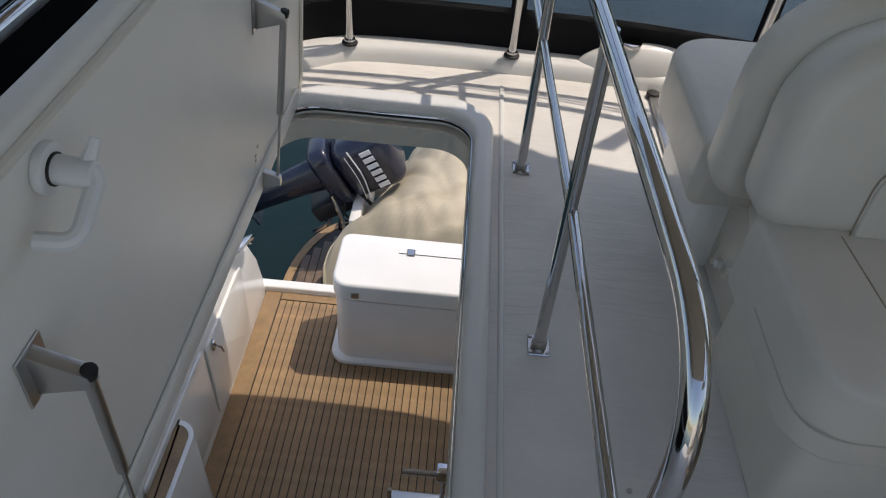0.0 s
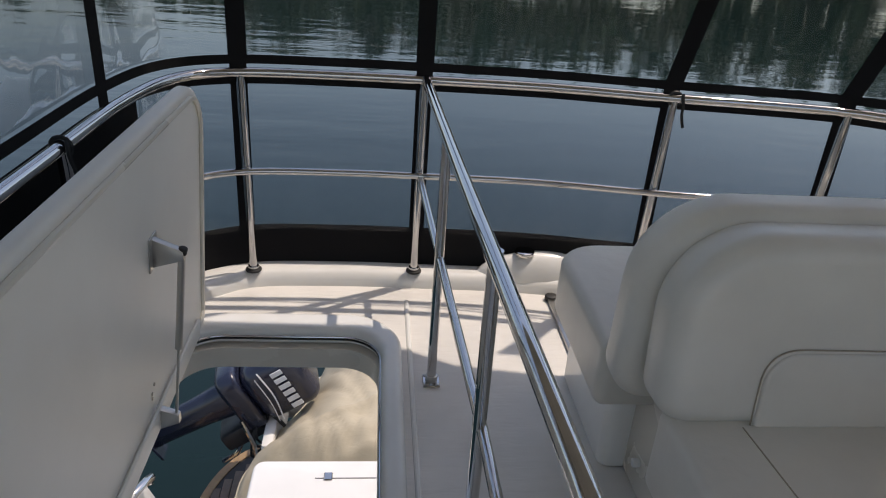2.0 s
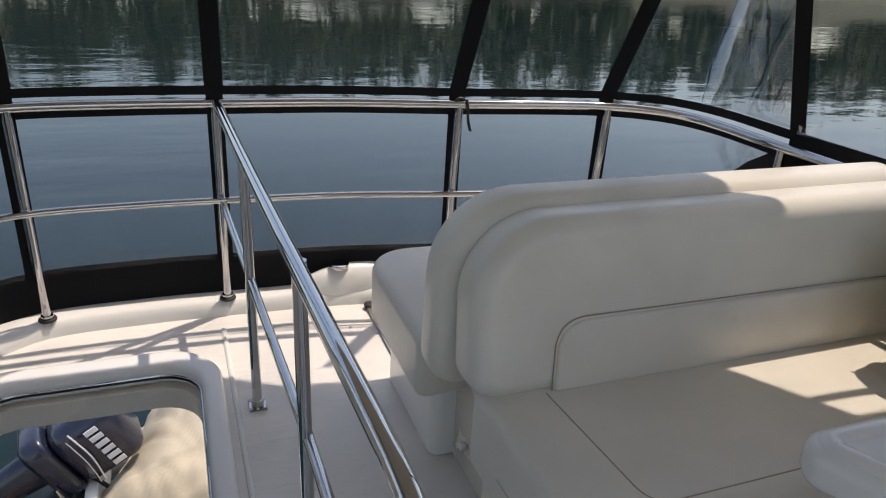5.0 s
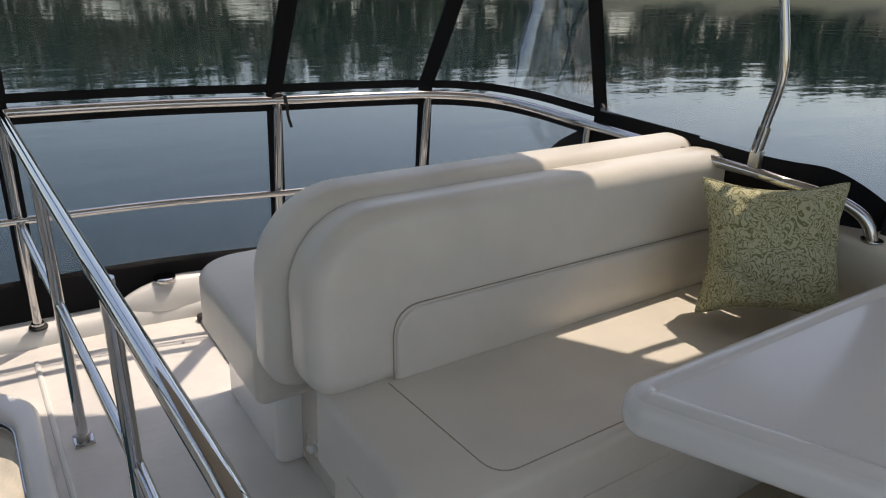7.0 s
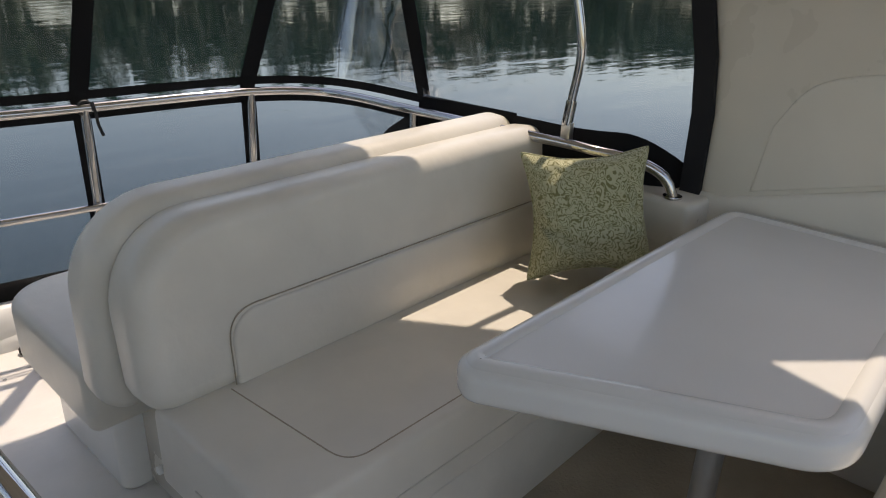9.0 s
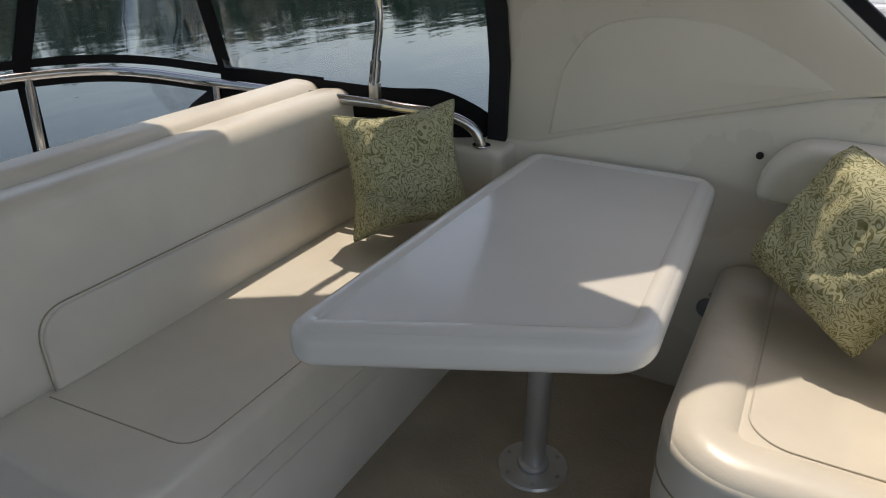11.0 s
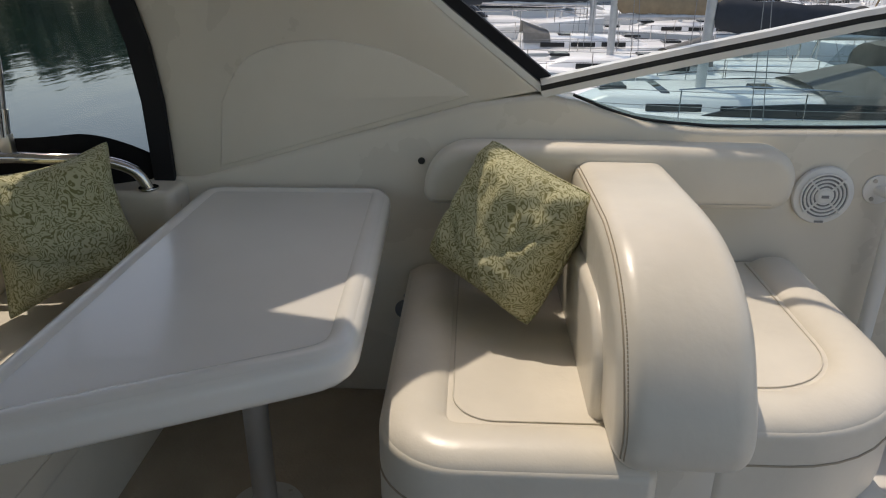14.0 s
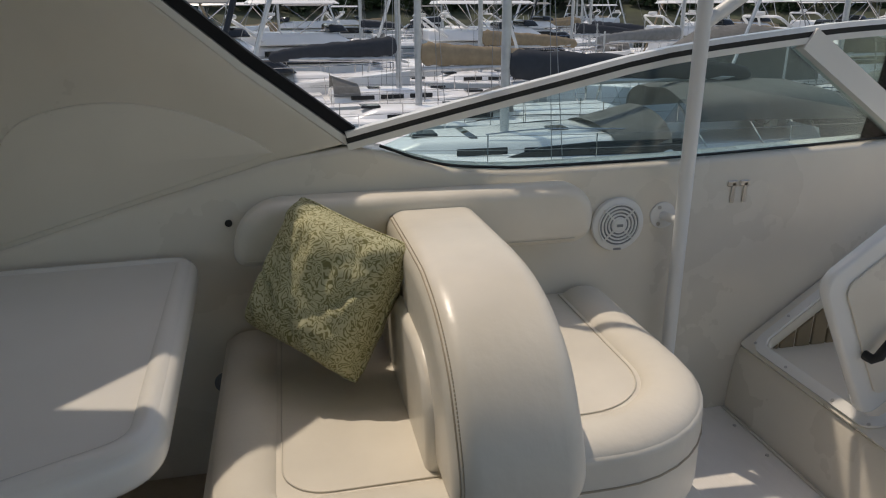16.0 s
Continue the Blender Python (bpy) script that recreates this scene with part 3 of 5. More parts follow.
def enclosure():
    th = thing("canvas_enclosure", "clear vinyl enclosure panels with black canvas borders", "enclosure", kind="structure")
    out = offset_plan(RAIL_PLAN, 0.055)
    plan = smooth_path([(x, y, 0) for x, y in out] + [(2.13, 0.80, 0), (2.19, 0.70, 0)], 6)
    def sheet(pts, z0, z1, thick, lean=0.0, rows=3):
        bm = bmesh.new()
        grid = []
        for k in range(rows + 1):
            z = z0 + (z1 - z0) * k / rows
            line = []
            for p in pts:
                w = min(1.0, max(0.0, (p.y - 1.72) / 0.45))
                w = w * w * (3 - 2 * w)
                port = min(1.0, max(0.0, (p.y - 0.75) / 0.8)) if p.x > 1 else 0.0
                line.append(bm.verts.new((p.x + (1.25 * max(0.0, p.x - 0.35) * w - 1.2 * port * (1 - w)) * lean * max(0.0, z - 0.84), p.y, z)))
            grid.append(line)
        for a, b in zip(grid, grid[1:]):
            for i in range(len(a) - 1):
                bm.faces.new((a[i], a[i + 1], b[i + 1], b[i]))
        if thick:
            g = bmesh.ops.solidify(bm, geom=bm.faces[:], thickness=thick)
        return bm
    low_plan = smooth_path([(x, y, 0) for x, y in offset_plan(RAIL_PLAN, 0.115)], 6)
    part("skirt", sheet(low_plan, 0.02, 0.215, 0.006), BLACK, th, "black canvas skirt")
    part("starboard_skirt", sheet(plan[: 3 * 6 + 4], 0.20, 0.80, 0.006, rows=1), BLACK, th, "black canvas side skirt")
    part("lower_band", sheet(plan[: 16 * 6 + 1], 0.765, 0.800, 0.006, rows=1), BLACK, th, "black canvas band")
    part("upper_band", sheet(plan[: 15 * 6 + 1], 0.832, 0.862, 0.006, rows=1), BLACK, th, "black canvas band")
    cuts = [3 * 6, 5 * 6, 7 * 6, 9 * 6, 11 * 6, 14 * 6]
    ends = [0] + cuts + [len(plan) - 1]
    glazing = smooth_path([(x, y, 0) for x, y in offset_plan(RAIL_PLAN, 0.069)] + [(2.144, 0.80, 0), (2.204, 0.70, 0)], 6)
    for a, b in zip(ends, ends[1:]):
        g = part("clear_panel", sheet(glazing[a : b + 1], 0.862 if b <= 14 * 6 else 0.74, 2.0, 0.0, 0.22, 4), CLEARV, th, "clear vinyl window")
        g.visible_shadow = False
        if 18 < b <= 14 * 6:
            g = part("clear_panel", sheet(glazing[a : b + 1], 0.215, 0.765, 0.0, 0.0, 2), CLEARV, th, "clear vinyl window")
            g.visible_shadow = False
    for c in cuts:
        p, q = plan[c], plan[c + 1]
        t = (q - p).normalized() * 0.028
        part("border", sheet([p - t, p + t], 0.20, 0.84, 0.010, rows=1), BLACK, th, "black canvas border")
        part("border", sheet([p - t * 1.1, p + t * 1.1], 0.84, 2.0, 0.010, 0.22, rows=3), BLACK, th, "black canvas border")
    bm = sheet([p - Vector((0.010, 0, 0)) for p in plan[14 * 6:]], 0.66, 0.857, 0.006, rows=1)
    for v in bm.verts:
        if v.co.z > 0.75 and v.co.y < 0.86:
            v.co.z -= 0.085 * min(1.0, (0.86 - v.co.y) / 0.17) ** 1.6
    part("side_skirt", bm, BLACK, th, "black canvas side skirt")
    tri = prism([(1.54, 0.79), (1.68, 0.775), (1.78, 0.71), (1.90, 0.60), (2.05, 0.45), (1.54, 0.45)], 2.008, 2.014, "yz")
    part("corner_skirt", tri, BLACK, th, "black canvas corner")
    return th


enclosure()


def bow_tube():
    th = thing("canopy_bow", "polished steel canopy bow with a hinge foot on the rail", "canopy bow")
    path = smooth_path([(1.99, 0.99, 0.885), (1.995, 0.985, 0.95), (2.0, 0.975, 1.1), (1.985, 1.02, 1.3), (1.93, 1.08, 1.55), (1.82, 1.13, 1.8), (1.68, 1.15, 2.03)], 6)
    part("tube", tube(path, 0.0125, 12), STEEL, th)
    part("sleeve", tube([(1.988, 0.99, 0.87), (1.995, 0.985, 0.94)], 0.0165, 14), STEEL, th)
    part("hinge", box(1.978, 2.002, 0.972, 1.004, 0.822, 0.878, 0.004, 2), BRUSHED, th)
    return th


bow_tube()


def white_pole():
    th = thing("support_pole", "white painted canopy support pole bracketed to the side wall", "pole")
    part("pole", tube([(2.085, -1.375, 0.0), (2.08, -1.375, 1.35), (2.07, -1.38, 2.05)], 0.021, 16), WPLAST, th)
    part("brace", tube([(2.08, -1.375, 1.27), (2.08, -1.60, 1.42), (2.08, -1.85, 1.60)], 0.019, 14), WPLAST, th)
    part("bracket_plate", disc((2.171, -1.36, 0.711), (-1, 0, 0), 0.042, 0.008, 20, 0.002), WPLAST, th)
    part("bracket_arm", tube([(2.165, -1.36, 0.711), (2.09, -1.375, 0.711)], 0.014, 12), WPLAST, th)
    for s in (-0.026, 0.026):
        part("screw", disc((2.163, -1.345, 0.711 + s), (-1, 0, 0), 0.006, 0.003, 10), BRUSHED, th)
    part("lower_strap", tube([(2.16, -1.375, 0.24), (2.085, -1.375, 0.24)], 0.014, 10), WPLAST, th)
    return th


white_pole()

# ---- stair hatch lid ----
def hatch_lid():
    th = thing("hatch_lid", "open white hatch lid held up by two gas struts", "hatch lid")
    tip = Matrix.Translation((-0.447, 0, 0.030)) @ Matrix.Rotation(radians(3.9), 4, "Y")
    def place(bm):
        bmesh.ops.transform(bm, matrix=tip, verts=bm.verts)
        return bm
    part("panel", place(prism(rrect(0.27, 2.10, 0.0, 0.83, (0.05, 0.05, 0.15, 0.15), 8), -0.045, 0.0, "yz", 0.016, 4)), GELM, th)
    loop = [(0.004, y, z) for y, z in rrect(0.30, 2.07, 0.03, 0.802, (0.04, 0.04, 0.13, 0.13), 8)]
    part("gasket", place(tube(loop, 0.008, 8, closed=True)), GEL, th, "cream rubber gasket")
    part("hinge_ledge", place(prism(rrect(0.33, 2.0, 0.0, 0.07, 0.01), 0.0, 0.012, "yz", 0.006, 2)), GELM, th)
    for y, z0, y1 in ((1.57, 0.52, 1.55), (0.49, 0.527, 0.53)):
        br = part("strut_bracket", place(prism([(0.0, z0 - 0.04), (0.0, z0 + 0.04), (0.075, z0 + 0.012), (0.078, z0 - 0.012)], y - 0.012, y + 0.012, "xz", 0.003, 2)), BRUSHED, th, "stainless steel strut bracket")
        part("plate", place(box(0.0, 0.004, y - 0.03, y + 0.03, z0 - 0.045, z0 + 0.045, 0.001, 1)), BRUSHED, br)
        a = tip @ Vector((0.070, y, z0))
        b = Vector((-0.395, y1, 0.060))
        mid = a.lerp(b, 0.55)
        st = part("gas_strut", tube([a, mid], 0.0095, 12), BRUSHED, th, "grey steel gas strut")
        part("rod", tube([mid, b], 0.004, 8), BRUSHED, st)
        part("knob", disc(a + Vector((0, 0, 0.0)), (0.3, 0, 1), 0.011, 0.02, 12, 0.003), RUBBER, st, "black end cap")
        lb = part("lower_bracket", prism([(-0.460, 0.02), (-0.460, 0.105), (-0.385, 0.075), (-0.385, 0.050)], y1 - 0.012, y1 + 0.012, "xz", 0.003, 2), BRUSHED, th, "stainless steel strut bracket")
        part("plate", box(-0.462, -0.456, y1 - 0.03, y1 + 0.03, 0.018, 0.092, 0.001, 1), BRUSHED, lb)
    h = part("handle_base", place(disc((0.0, 0.627, 0.748), (1, 0, 0), 0.034, 0.014, 24, 0.004)), WPLAST, th, "white plastic latch handle")
    part("stem", place(disc((0.012, 0.627, 0.748), (1, 0, 0), 0.019, 0.052, 18, 0.003)), WPLAST, h)
    lev = fillet([(0.052, 0.632, 0.755), (0.064, 0.626, 0.741), (0.062, 0.558, 0.697), (0.016, 0.549, 0.701)], 0.022, 6)
    part("prong", place(tube([(0.050, 0.632, 0.751), (0.056, 0.641, 0.769), (0.060, 0.652, 0.785)], [0.012, 0.010, 0.007], 10)), WPLAST, h)
    part("collar", place(disc((0.013, 0.627, 0.748), (1, 0, 0), 0.0215, 0.004, 20)), RUBBER, h, "black rubber collar")
    part("lever", place(tube(lev, [0.012] + [0.0125] * (len(lev) - 2) + [0.012], 10)), WPLAST, h)
    for y, z in ((1.535, 0.152), (1.515, 0.135), (1.515, 0.12)):
        part("screw", place(disc((0.0, y, z), (1, 0, 0), 0.005, 0.003, 8)), BRUSHED, th)
    return th


hatch_lid()

# ---- deck details ----
mound = thing("coaming_mound", "white moulded hump on the coaming with a steel cap", "moulding", kind="structure")
bm = bmesh.new()
bmesh.ops.create_uvsphere(bm, u_segments=28, v_segments=14, radius=1.0, matrix=Matrix.Translation((0.80, 2.465, 0.02)) @ Matrix.Diagonal((0.28, 0.075, 0.125, 1)))
part("hump", bm, GELW, mound)
part("cap", disc((0.715, 2.455, 0.134), (0, 0, 1), 0.040, 0.020, 20, 0.006), STEEL, mound, "polished steel cap")
strap = thing("deck_strap", "steel deck bar with a black end cap beside the aft seat", "deck fitting")
part("bar", box(0.795, 0.827, 1.85, 2.325, 0.0, 0.018, 0.005, 2), BRUSHED, strap)
part("end_cap", disc((0.811, 2.33, 0.0), (0, 0, 1), 0.024, 0.024, 16, 0.006), RUBBER, strap)
rib = part("deck_rib", tube([(0.25, 2.30, -0.002), (0.252, 1.7, -0.002), (0.255, 0.4, -0.002)], [0.010, 0.009, 0.008], 10), GELW)
tagged(rib, "low moulded drainage rib in the deck", "rib", kind="structure")
for x, y in ((0.70, 2.20), (0.52, 0.72), (0.66, 0.70)):
    tagged(part("deck_screw", disc((x, y, 0.0), (0, 0, 1), 0.006, 0.003, 10), BRUSHED), "small steel screw head in the deck", "screw", "deck screws")

# ---- upholstery ----
def seam(path, parent, r=0.0028, m=None):
    return part("piping", tube(path, r, 6), m or SEAM, parent, "narrow dark piping")


def bench():
    th = thing("bench_seat", "long cream vinyl bench with a padded backrest", "bench")
    part("base", prism(rrect(0.765, 2.165, 0.675, 1.12, (0.05, 0.01, 0.01, 0.01)), 0.0, 0.26, "xy", 0.008, 2), VINYL, th)
    seat = part("seat", blob(rrect(0.715, 2.165, 0.655, 1.125, (0.10, 0.02, 0.02, 0.04), 8), 0.255, 0.450, "xy", 0.045), VINYL, th)
    seam(fillet([(0.868, 1.05, 0.4495), (0.892, 0.687, 0.4495), (2.1, 0.69, 0.4495)], 0.055, 10), seat, 0.0020)
    seam(fillet([(0.7145, 0.95, 0.33), (0.7145, 0.6545, 0.33), (2.1, 0.6545, 0.33)], 0.10, 10), seat, 0.0022, STITCH)
    back = part("backrest", prism(rrect(0.695, 2.14, 0.435, 0.845, (0.07, 0.05, 0.14, 0.19), 10), 1.055, 1.205, "xz", 0.055, 6), VINYL, th)
    lean = Matrix.Translation((0, 1.055, 0.44)) @ Matrix.Rotation(radians(-6), 4, "X") @ Matrix.Translation((0, -1.055, -0.44))
    back.data.transform(lean)
    s = seam(fillet([(0.884, 1.053, 0.452), (0.886, 1.053, 0.622), (2.08, 1.053, 0.617)], 0.075, 10), back, 0.0018)
    s.data.transform(lean)
    pad = part("lumbar_pad", prism(rrect(0.890, 2.09, 0.445, 0.615, (0.01, 0.01, 0.05, 0.07), 8), 1.049, 1.10, "xz", 0.010, 3), VINYL, back)
    pad.data.transform(lean)
    return th


bench()


def aft_seat():
    th = thing("aft_bench", "cream vinyl aft-facing bench behind the long seat", "bench")
    part("base", prism(rrect(0.745, 2.1, 1.42, 1.85, 0.035), 0.0, 0.31, "xy", 0.01, 2), GELW, th)
    part("back_panel", box(0.815, 2.1, 1.13, 1.43, 0.0, 0.40, 0.01, 2), GEL, th, "cream moulded panel between the benches")
    part("seat", blob(rrect(0.665, 2.1, 1.33, 1.90, (0.03, 0.03, 0.12, 0.14), 8), 0.27, 0.455, "xy", 0.075), VINYL, th)
    back = part("backrest", prism(rrect(0.665, 2.12, 0.36, 0.850, (0.08, 0.05, 0.14, 0.20), 10), 1.232, 1.365, "xz", 0.055, 6), VINYL, th)
    back.data.transform(Matrix.Translation((0, 1.23, 0.36)) @ Matrix.Rotation(radians(3), 4, "X") @ Matrix.Translation((0, -1.23, -0.36)))
    part("snap", disc((0.80, 1.355, 0.52), (0, 1, 0), 0.01, 0.012, 12, 0.003), STEEL, th)
    part("panel_edge", tube([(0.812, 1.425, 0.02), (0.812, 1.425, 0.40)], 0.004, 6), SEAM, th)
    part("hinge_pin", disc((0.815, 1.33, 0.10), (-1, 0, 0), 0.012, 0.02, 12, 0.003), WPLAST, th)
    return th


aft_seat()


def pad_with_bolster(th, x0, x1, y0, y1, side, turn, piping):
    """A seat pad with a thick rolled edge along its front and one side."""
    part("base", prism(rrect(x0 + 0.06, x1, y0 + 0.04, y1 - 0.04, 0.05), 0.0, 0.25, "xy", 0.01, 2), VINYL, th)
    r = (turn, 0.02, 0.02, 0.03) if side < 0 else (0.03, 0.02, 0.02, turn)
    seat = part("seat", blob(rrect(x0, x1, y0, y1, r, 10), 0.235, 0.445, "xy", 0.065), VINYL, th)
    ye = y1 - 0.02 if side < 0 else y0 + 0.02
    def run(d, z):
        arc = rrect(x0 + d, x1, y0 + d, y1 - d, max(0.09, turn - d), 10)
        arc = arc[:11] if side < 0 else arc[-11:][::-1]
        return [(x0 + d, ye, z)] + [(x, y, z) for x, y in arc] + [(x1 - 0.03, arc[-1][1], z)]
    path = run(0.075, 0.425)
    part("bolster", tube(path, 1.0, 16, shape=[(0.072 * math.cos(a), 0.045 * math.sin(a)) for a in (2 * math.pi * k / 18 for k in range(18))]), VINYL, seat, "rolled front bolster")
    inner = run(0.15, 0.447)
    seam(inner, seat, 0.0018, STITCH)
    low = run(-0.001, piping)
    seam(low, seat, 0.0024, SEAM)
    return seat


dinette = thing("dinette_seat", "cream vinyl single seat with rolled edges beside the table", "seat")
pad_with_bolster(dinette, 1.265, 2.165, -0.58, -0.045, 1, 0.17, 0.345)
co_seat = thing("companion_seat", "cream vinyl forward-facing seat with rolled edges", "seat")
pad_with_bolster(co_seat, 1.345, 2.165, -1.17, -0.70, -1, 0.33, 0.368)
for o in co_seat.children:
    if o.name.startswith("seat"):
        o.location.z = 0.045


def shared_back():
    th = thing("seat_divider", "thick rounded cream vinyl backrest between two seats", "backrest")
    prof = [(2.165, 0.43), (2.165, 0.806)] + [(p.x, p.y) for p in smooth_path([(1.72, 0.816, 0), (1.58, 0.808, 0), (1.46, 0.775, 0), (1.355, 0.708, 0), (1.285, 0.61, 0), (1.252, 0.53, 0), (1.256, 0.475, 0), (1.285, 0.445, 0), (1.34, 0.432, 0)], 4)]
    pad = part("pad", prism(prof, -0.745, -0.492, "xz", 0.058, 7), VINYL, th)
    line = smooth_path([(2.1, 0.808, 0), (1.72, 0.816, 0), (1.58, 0.808, 0), (1.46, 0.775, 0), (1.355, 0.708, 0), (1.285, 0.61, 0), (1.252, 0.53, 0), (1.256, 0.475, 0)], 16)
    inner = []
    for k, p in enumerate(line):
        d = (line[min(k + 1, len(line) - 1)] - line[max(k - 1, 0)]).normalized()
        inner.append(p + Vector((-d.y, d.x, 0)) * 0.0165)
    line = inner
    tree = BVHTree.FromPolygons([v.co for v in pad.data.vertices], [list(f.vertices) for f in pad.data.polygons])

    def on_pad(p, y):
        at, normal, _, _ = tree.find_nearest(Vector((p.x, y, p.y)))
        return at + normal * 0.0006
    seam([on_pad(p, -0.502) for p in line], th, 0.0019, SEAM)
    bm = bmesh.new()
    for a, b in zip(line, line[1:]):
        d = b - a
        k = 0.0
        while k < d.length:
            p, q = a + d * (k / d.length), a + d * min(1.0, (k + 0.0055) / d.length)
            tube([on_pad(p, -0.513), on_pad(q, -0.513)], 0.0015, 4, bm)
            k += 0.010
    part("stitching", bm, SEAM, th, "row of small stitches")
    part("inner_cushion", prism(rrect(1.43, 2.1, 0.40, 0.665, (0.03, 0.03, 0.10, 0.16), 8), -0.55, -0.474, "xz", 0.022, 5), VINYL, th)
    part("base", box(1.35, 2.165, -0.715, -0.525, 0.0, 0.44, 0.01, 2), GEL, th)
    return th


shared_back()
bol = thing("wall_bolster", "cream vinyl backrest bolster along the side wall", "bolster")
part("piping", tube([(2.062, -1.03, 0.695), (2.058, -0.6, 0.693), (2.062, -0.12, 0.695)], 0.0015, 6), STITCH, bol)
part("pad", prism(rrect(-1.09, -0.095, 0.675, 0.846, (0.06, 0.035, 0.13, 0.09), 8), 2.06, 2.172, "yz", 0.035, 5), VINYL, bol)


def table():
    th = thing("dining_table", "grey-white moulded table on a single metal pedestal", "table")
    out = fillet([(1.6, 0.545, 0), (2.13, 0.535, 0), (2.145, 0.0, 0), (1.245, -0.035, 0), (0.985, 0.50, 0), (1.02, 0.548, 0), (1.6, 0.545, 0)], 0.075, 8)
    outline = [(p.x, p.y) for p in out[:-1]]
    top = part("tabletop", prism(outline, 0.628, 0.700, "xy", 0.026, 5), TABLE, th)
    def inset(d, z):
        k, res = len(outline), []
        for i in range(k):
            a, b = Vector(outline[i - 1]), Vector(outline[(i + 1) % k])
            t = (b - a).normalized()
            res.append((outline[i][0] + t.y * d, outline[i][1] - t.x * d, z))
        return res
    part("rim", tube(inset(0.034, 0.6985), 1.0, closed=True, shape=[(0.020, -0.002), (0.012, 0.006), (0, 0.0085), (-0.012, 0.006), (-0.020, -0.002)]), TABLE, top, "raised rim")
    ped = part("pedestal", tube([(1.62, 0.28, 0.012), (1.62, 0.28, 0.63)], 0.030, 24), ALU, th, "satin aluminium table leg")
    bm = bmesh.new()
    bmesh.ops.create_cone(bm, cap_ends=True, segments=32, radius1=0.098, radius2=0.092, depth=0.012, matrix=Matrix.Translation((1.62, 0.28, 0.006)))
    foot = part("foot_plate", bm, ALU, th)
    part("collar", disc((1.62, 0.28, 0.012), (0, 0, 1), 0.042, 0.016, 24, 0.005), ALU, foot)
    for k in range(6):
        a = radians(60 * k + 20)
        part("bolt", disc((1.62 + 0.075 * math.cos(a), 0.28 + 0.075 * math.sin(a), 0.012), (0, 0, 1), 0.006, 0.003, 8), BRUSHED, foot)
    part("top_bracket", box(1.52, 1.72, 0.18, 0.38, 0.615, 0.63, 0.004, 1), ALU, th)
    return th


table()


def pillow(centre, face, up, size, label, seed, waist, plump):
    """A stuffed square pillow with pinched corners and creases."""
    rnd = random.Random(seed)
    th = thing("throw_pillow", label, "pillow", "pillows")
    n = 40
    bm = bmesh.new()
    sides = []
    off = Vector((rnd.random() * 9, rnd.random() * 9, 0))
    for s in (1, -1):
        grid = []
        for i in range(n + 1):
            row = []
            for j in range(n + 1):
                u, v = 2 * i / n - 1, 2 * j / n - 1
                pull = 1 - waist * (1 - u * u) * abs(v) ** 2 - 0.05 * (u * v) ** 6, 1 - waist * (1 - v * v) * abs(u) ** 2 - 0.05 * (u * v) ** 6
                x, y = u * pull[1], v * pull[0]
                puff = max(0, (1 - u ** 4) * (1 - v ** 4)) ** 0.55
                crease = noise.noise(Vector((u * 1.7, v * 1.7, s)) + off) * 0.06 + noise.noise(Vector((u * 4, v * 4, s)) + off) * 0.09 * (0.35 + abs(u * v)) + 0.13 * abs(noise.noise(Vector((u * 6 + v * 3, v * 2.5 - u, s)) + off)) * max(abs(u), abs(v))
                crease -= 0.09 * math.exp(-((u * 0.75 - v * 0.65 - 0.42) / 0.07) ** 2) * max(0.0, 0.6 + v) + 0.06 * math.exp(-((u * 0.5 + v * 0.86 + 0.55) / 0.06) ** 2) * max(0.0, 0.7 - u)
                z = s * puff * (plump + crease * 1.35)
                if s < 0 and (i in (0, n) or j in (0, n)):
                    row.append(sides[0][i][j])
                else:
                    row.append(bm.verts.new((x * size / 2, y * size / 2, z * size / 2)))
            grid.append(row)
        sides.append(grid)
        for i in range(n):
            for j in range(n):
                bm.faces.new((grid[i][j], grid[i + 1][j], grid[i + 1][j + 1], grid[i][j + 1]))
    z = Vector(face).normalized()
    y = (Vector(up) - z * Vector(up).dot(z)).normalized()
    x = y.cross(z)
    m = Matrix.Translation(centre) @ Matrix((x, y, z)).transposed().to_4x4()
    edge = [sides[0][i][0].co.copy() for i in range(n)] + [sides[0][n][j].co.copy() for j in range(n)] + [sides[0][n - i][n].co.copy() for i in range(n)] + [sides[0][0][n - j].co.copy() for j in range(n)]
    c = part("cover", bm, DAMASK, th, smooth=80)
    e = part("hem", tube(edge, 0.004, 6, closed=True), DAMASK, th)
    c.data.transform(m)
    e.data.transform(m)
    return th


pillow((1.872, 0.818, 0.668), (-0.68, -0.62, 0.38), (-0.05, 0.06, 1), 0.372, "green damask throw pillow leaning on the bench backrest", 3, 0.20, 0.54)
pillow((1.882, -0.322, 0.680), (-0.74, 0.52, 0.42), (0.05, -0.36, 0.93), 0.352, "green damask throw pillow leaning in the seat corner", 5, 0.05, 0.60)

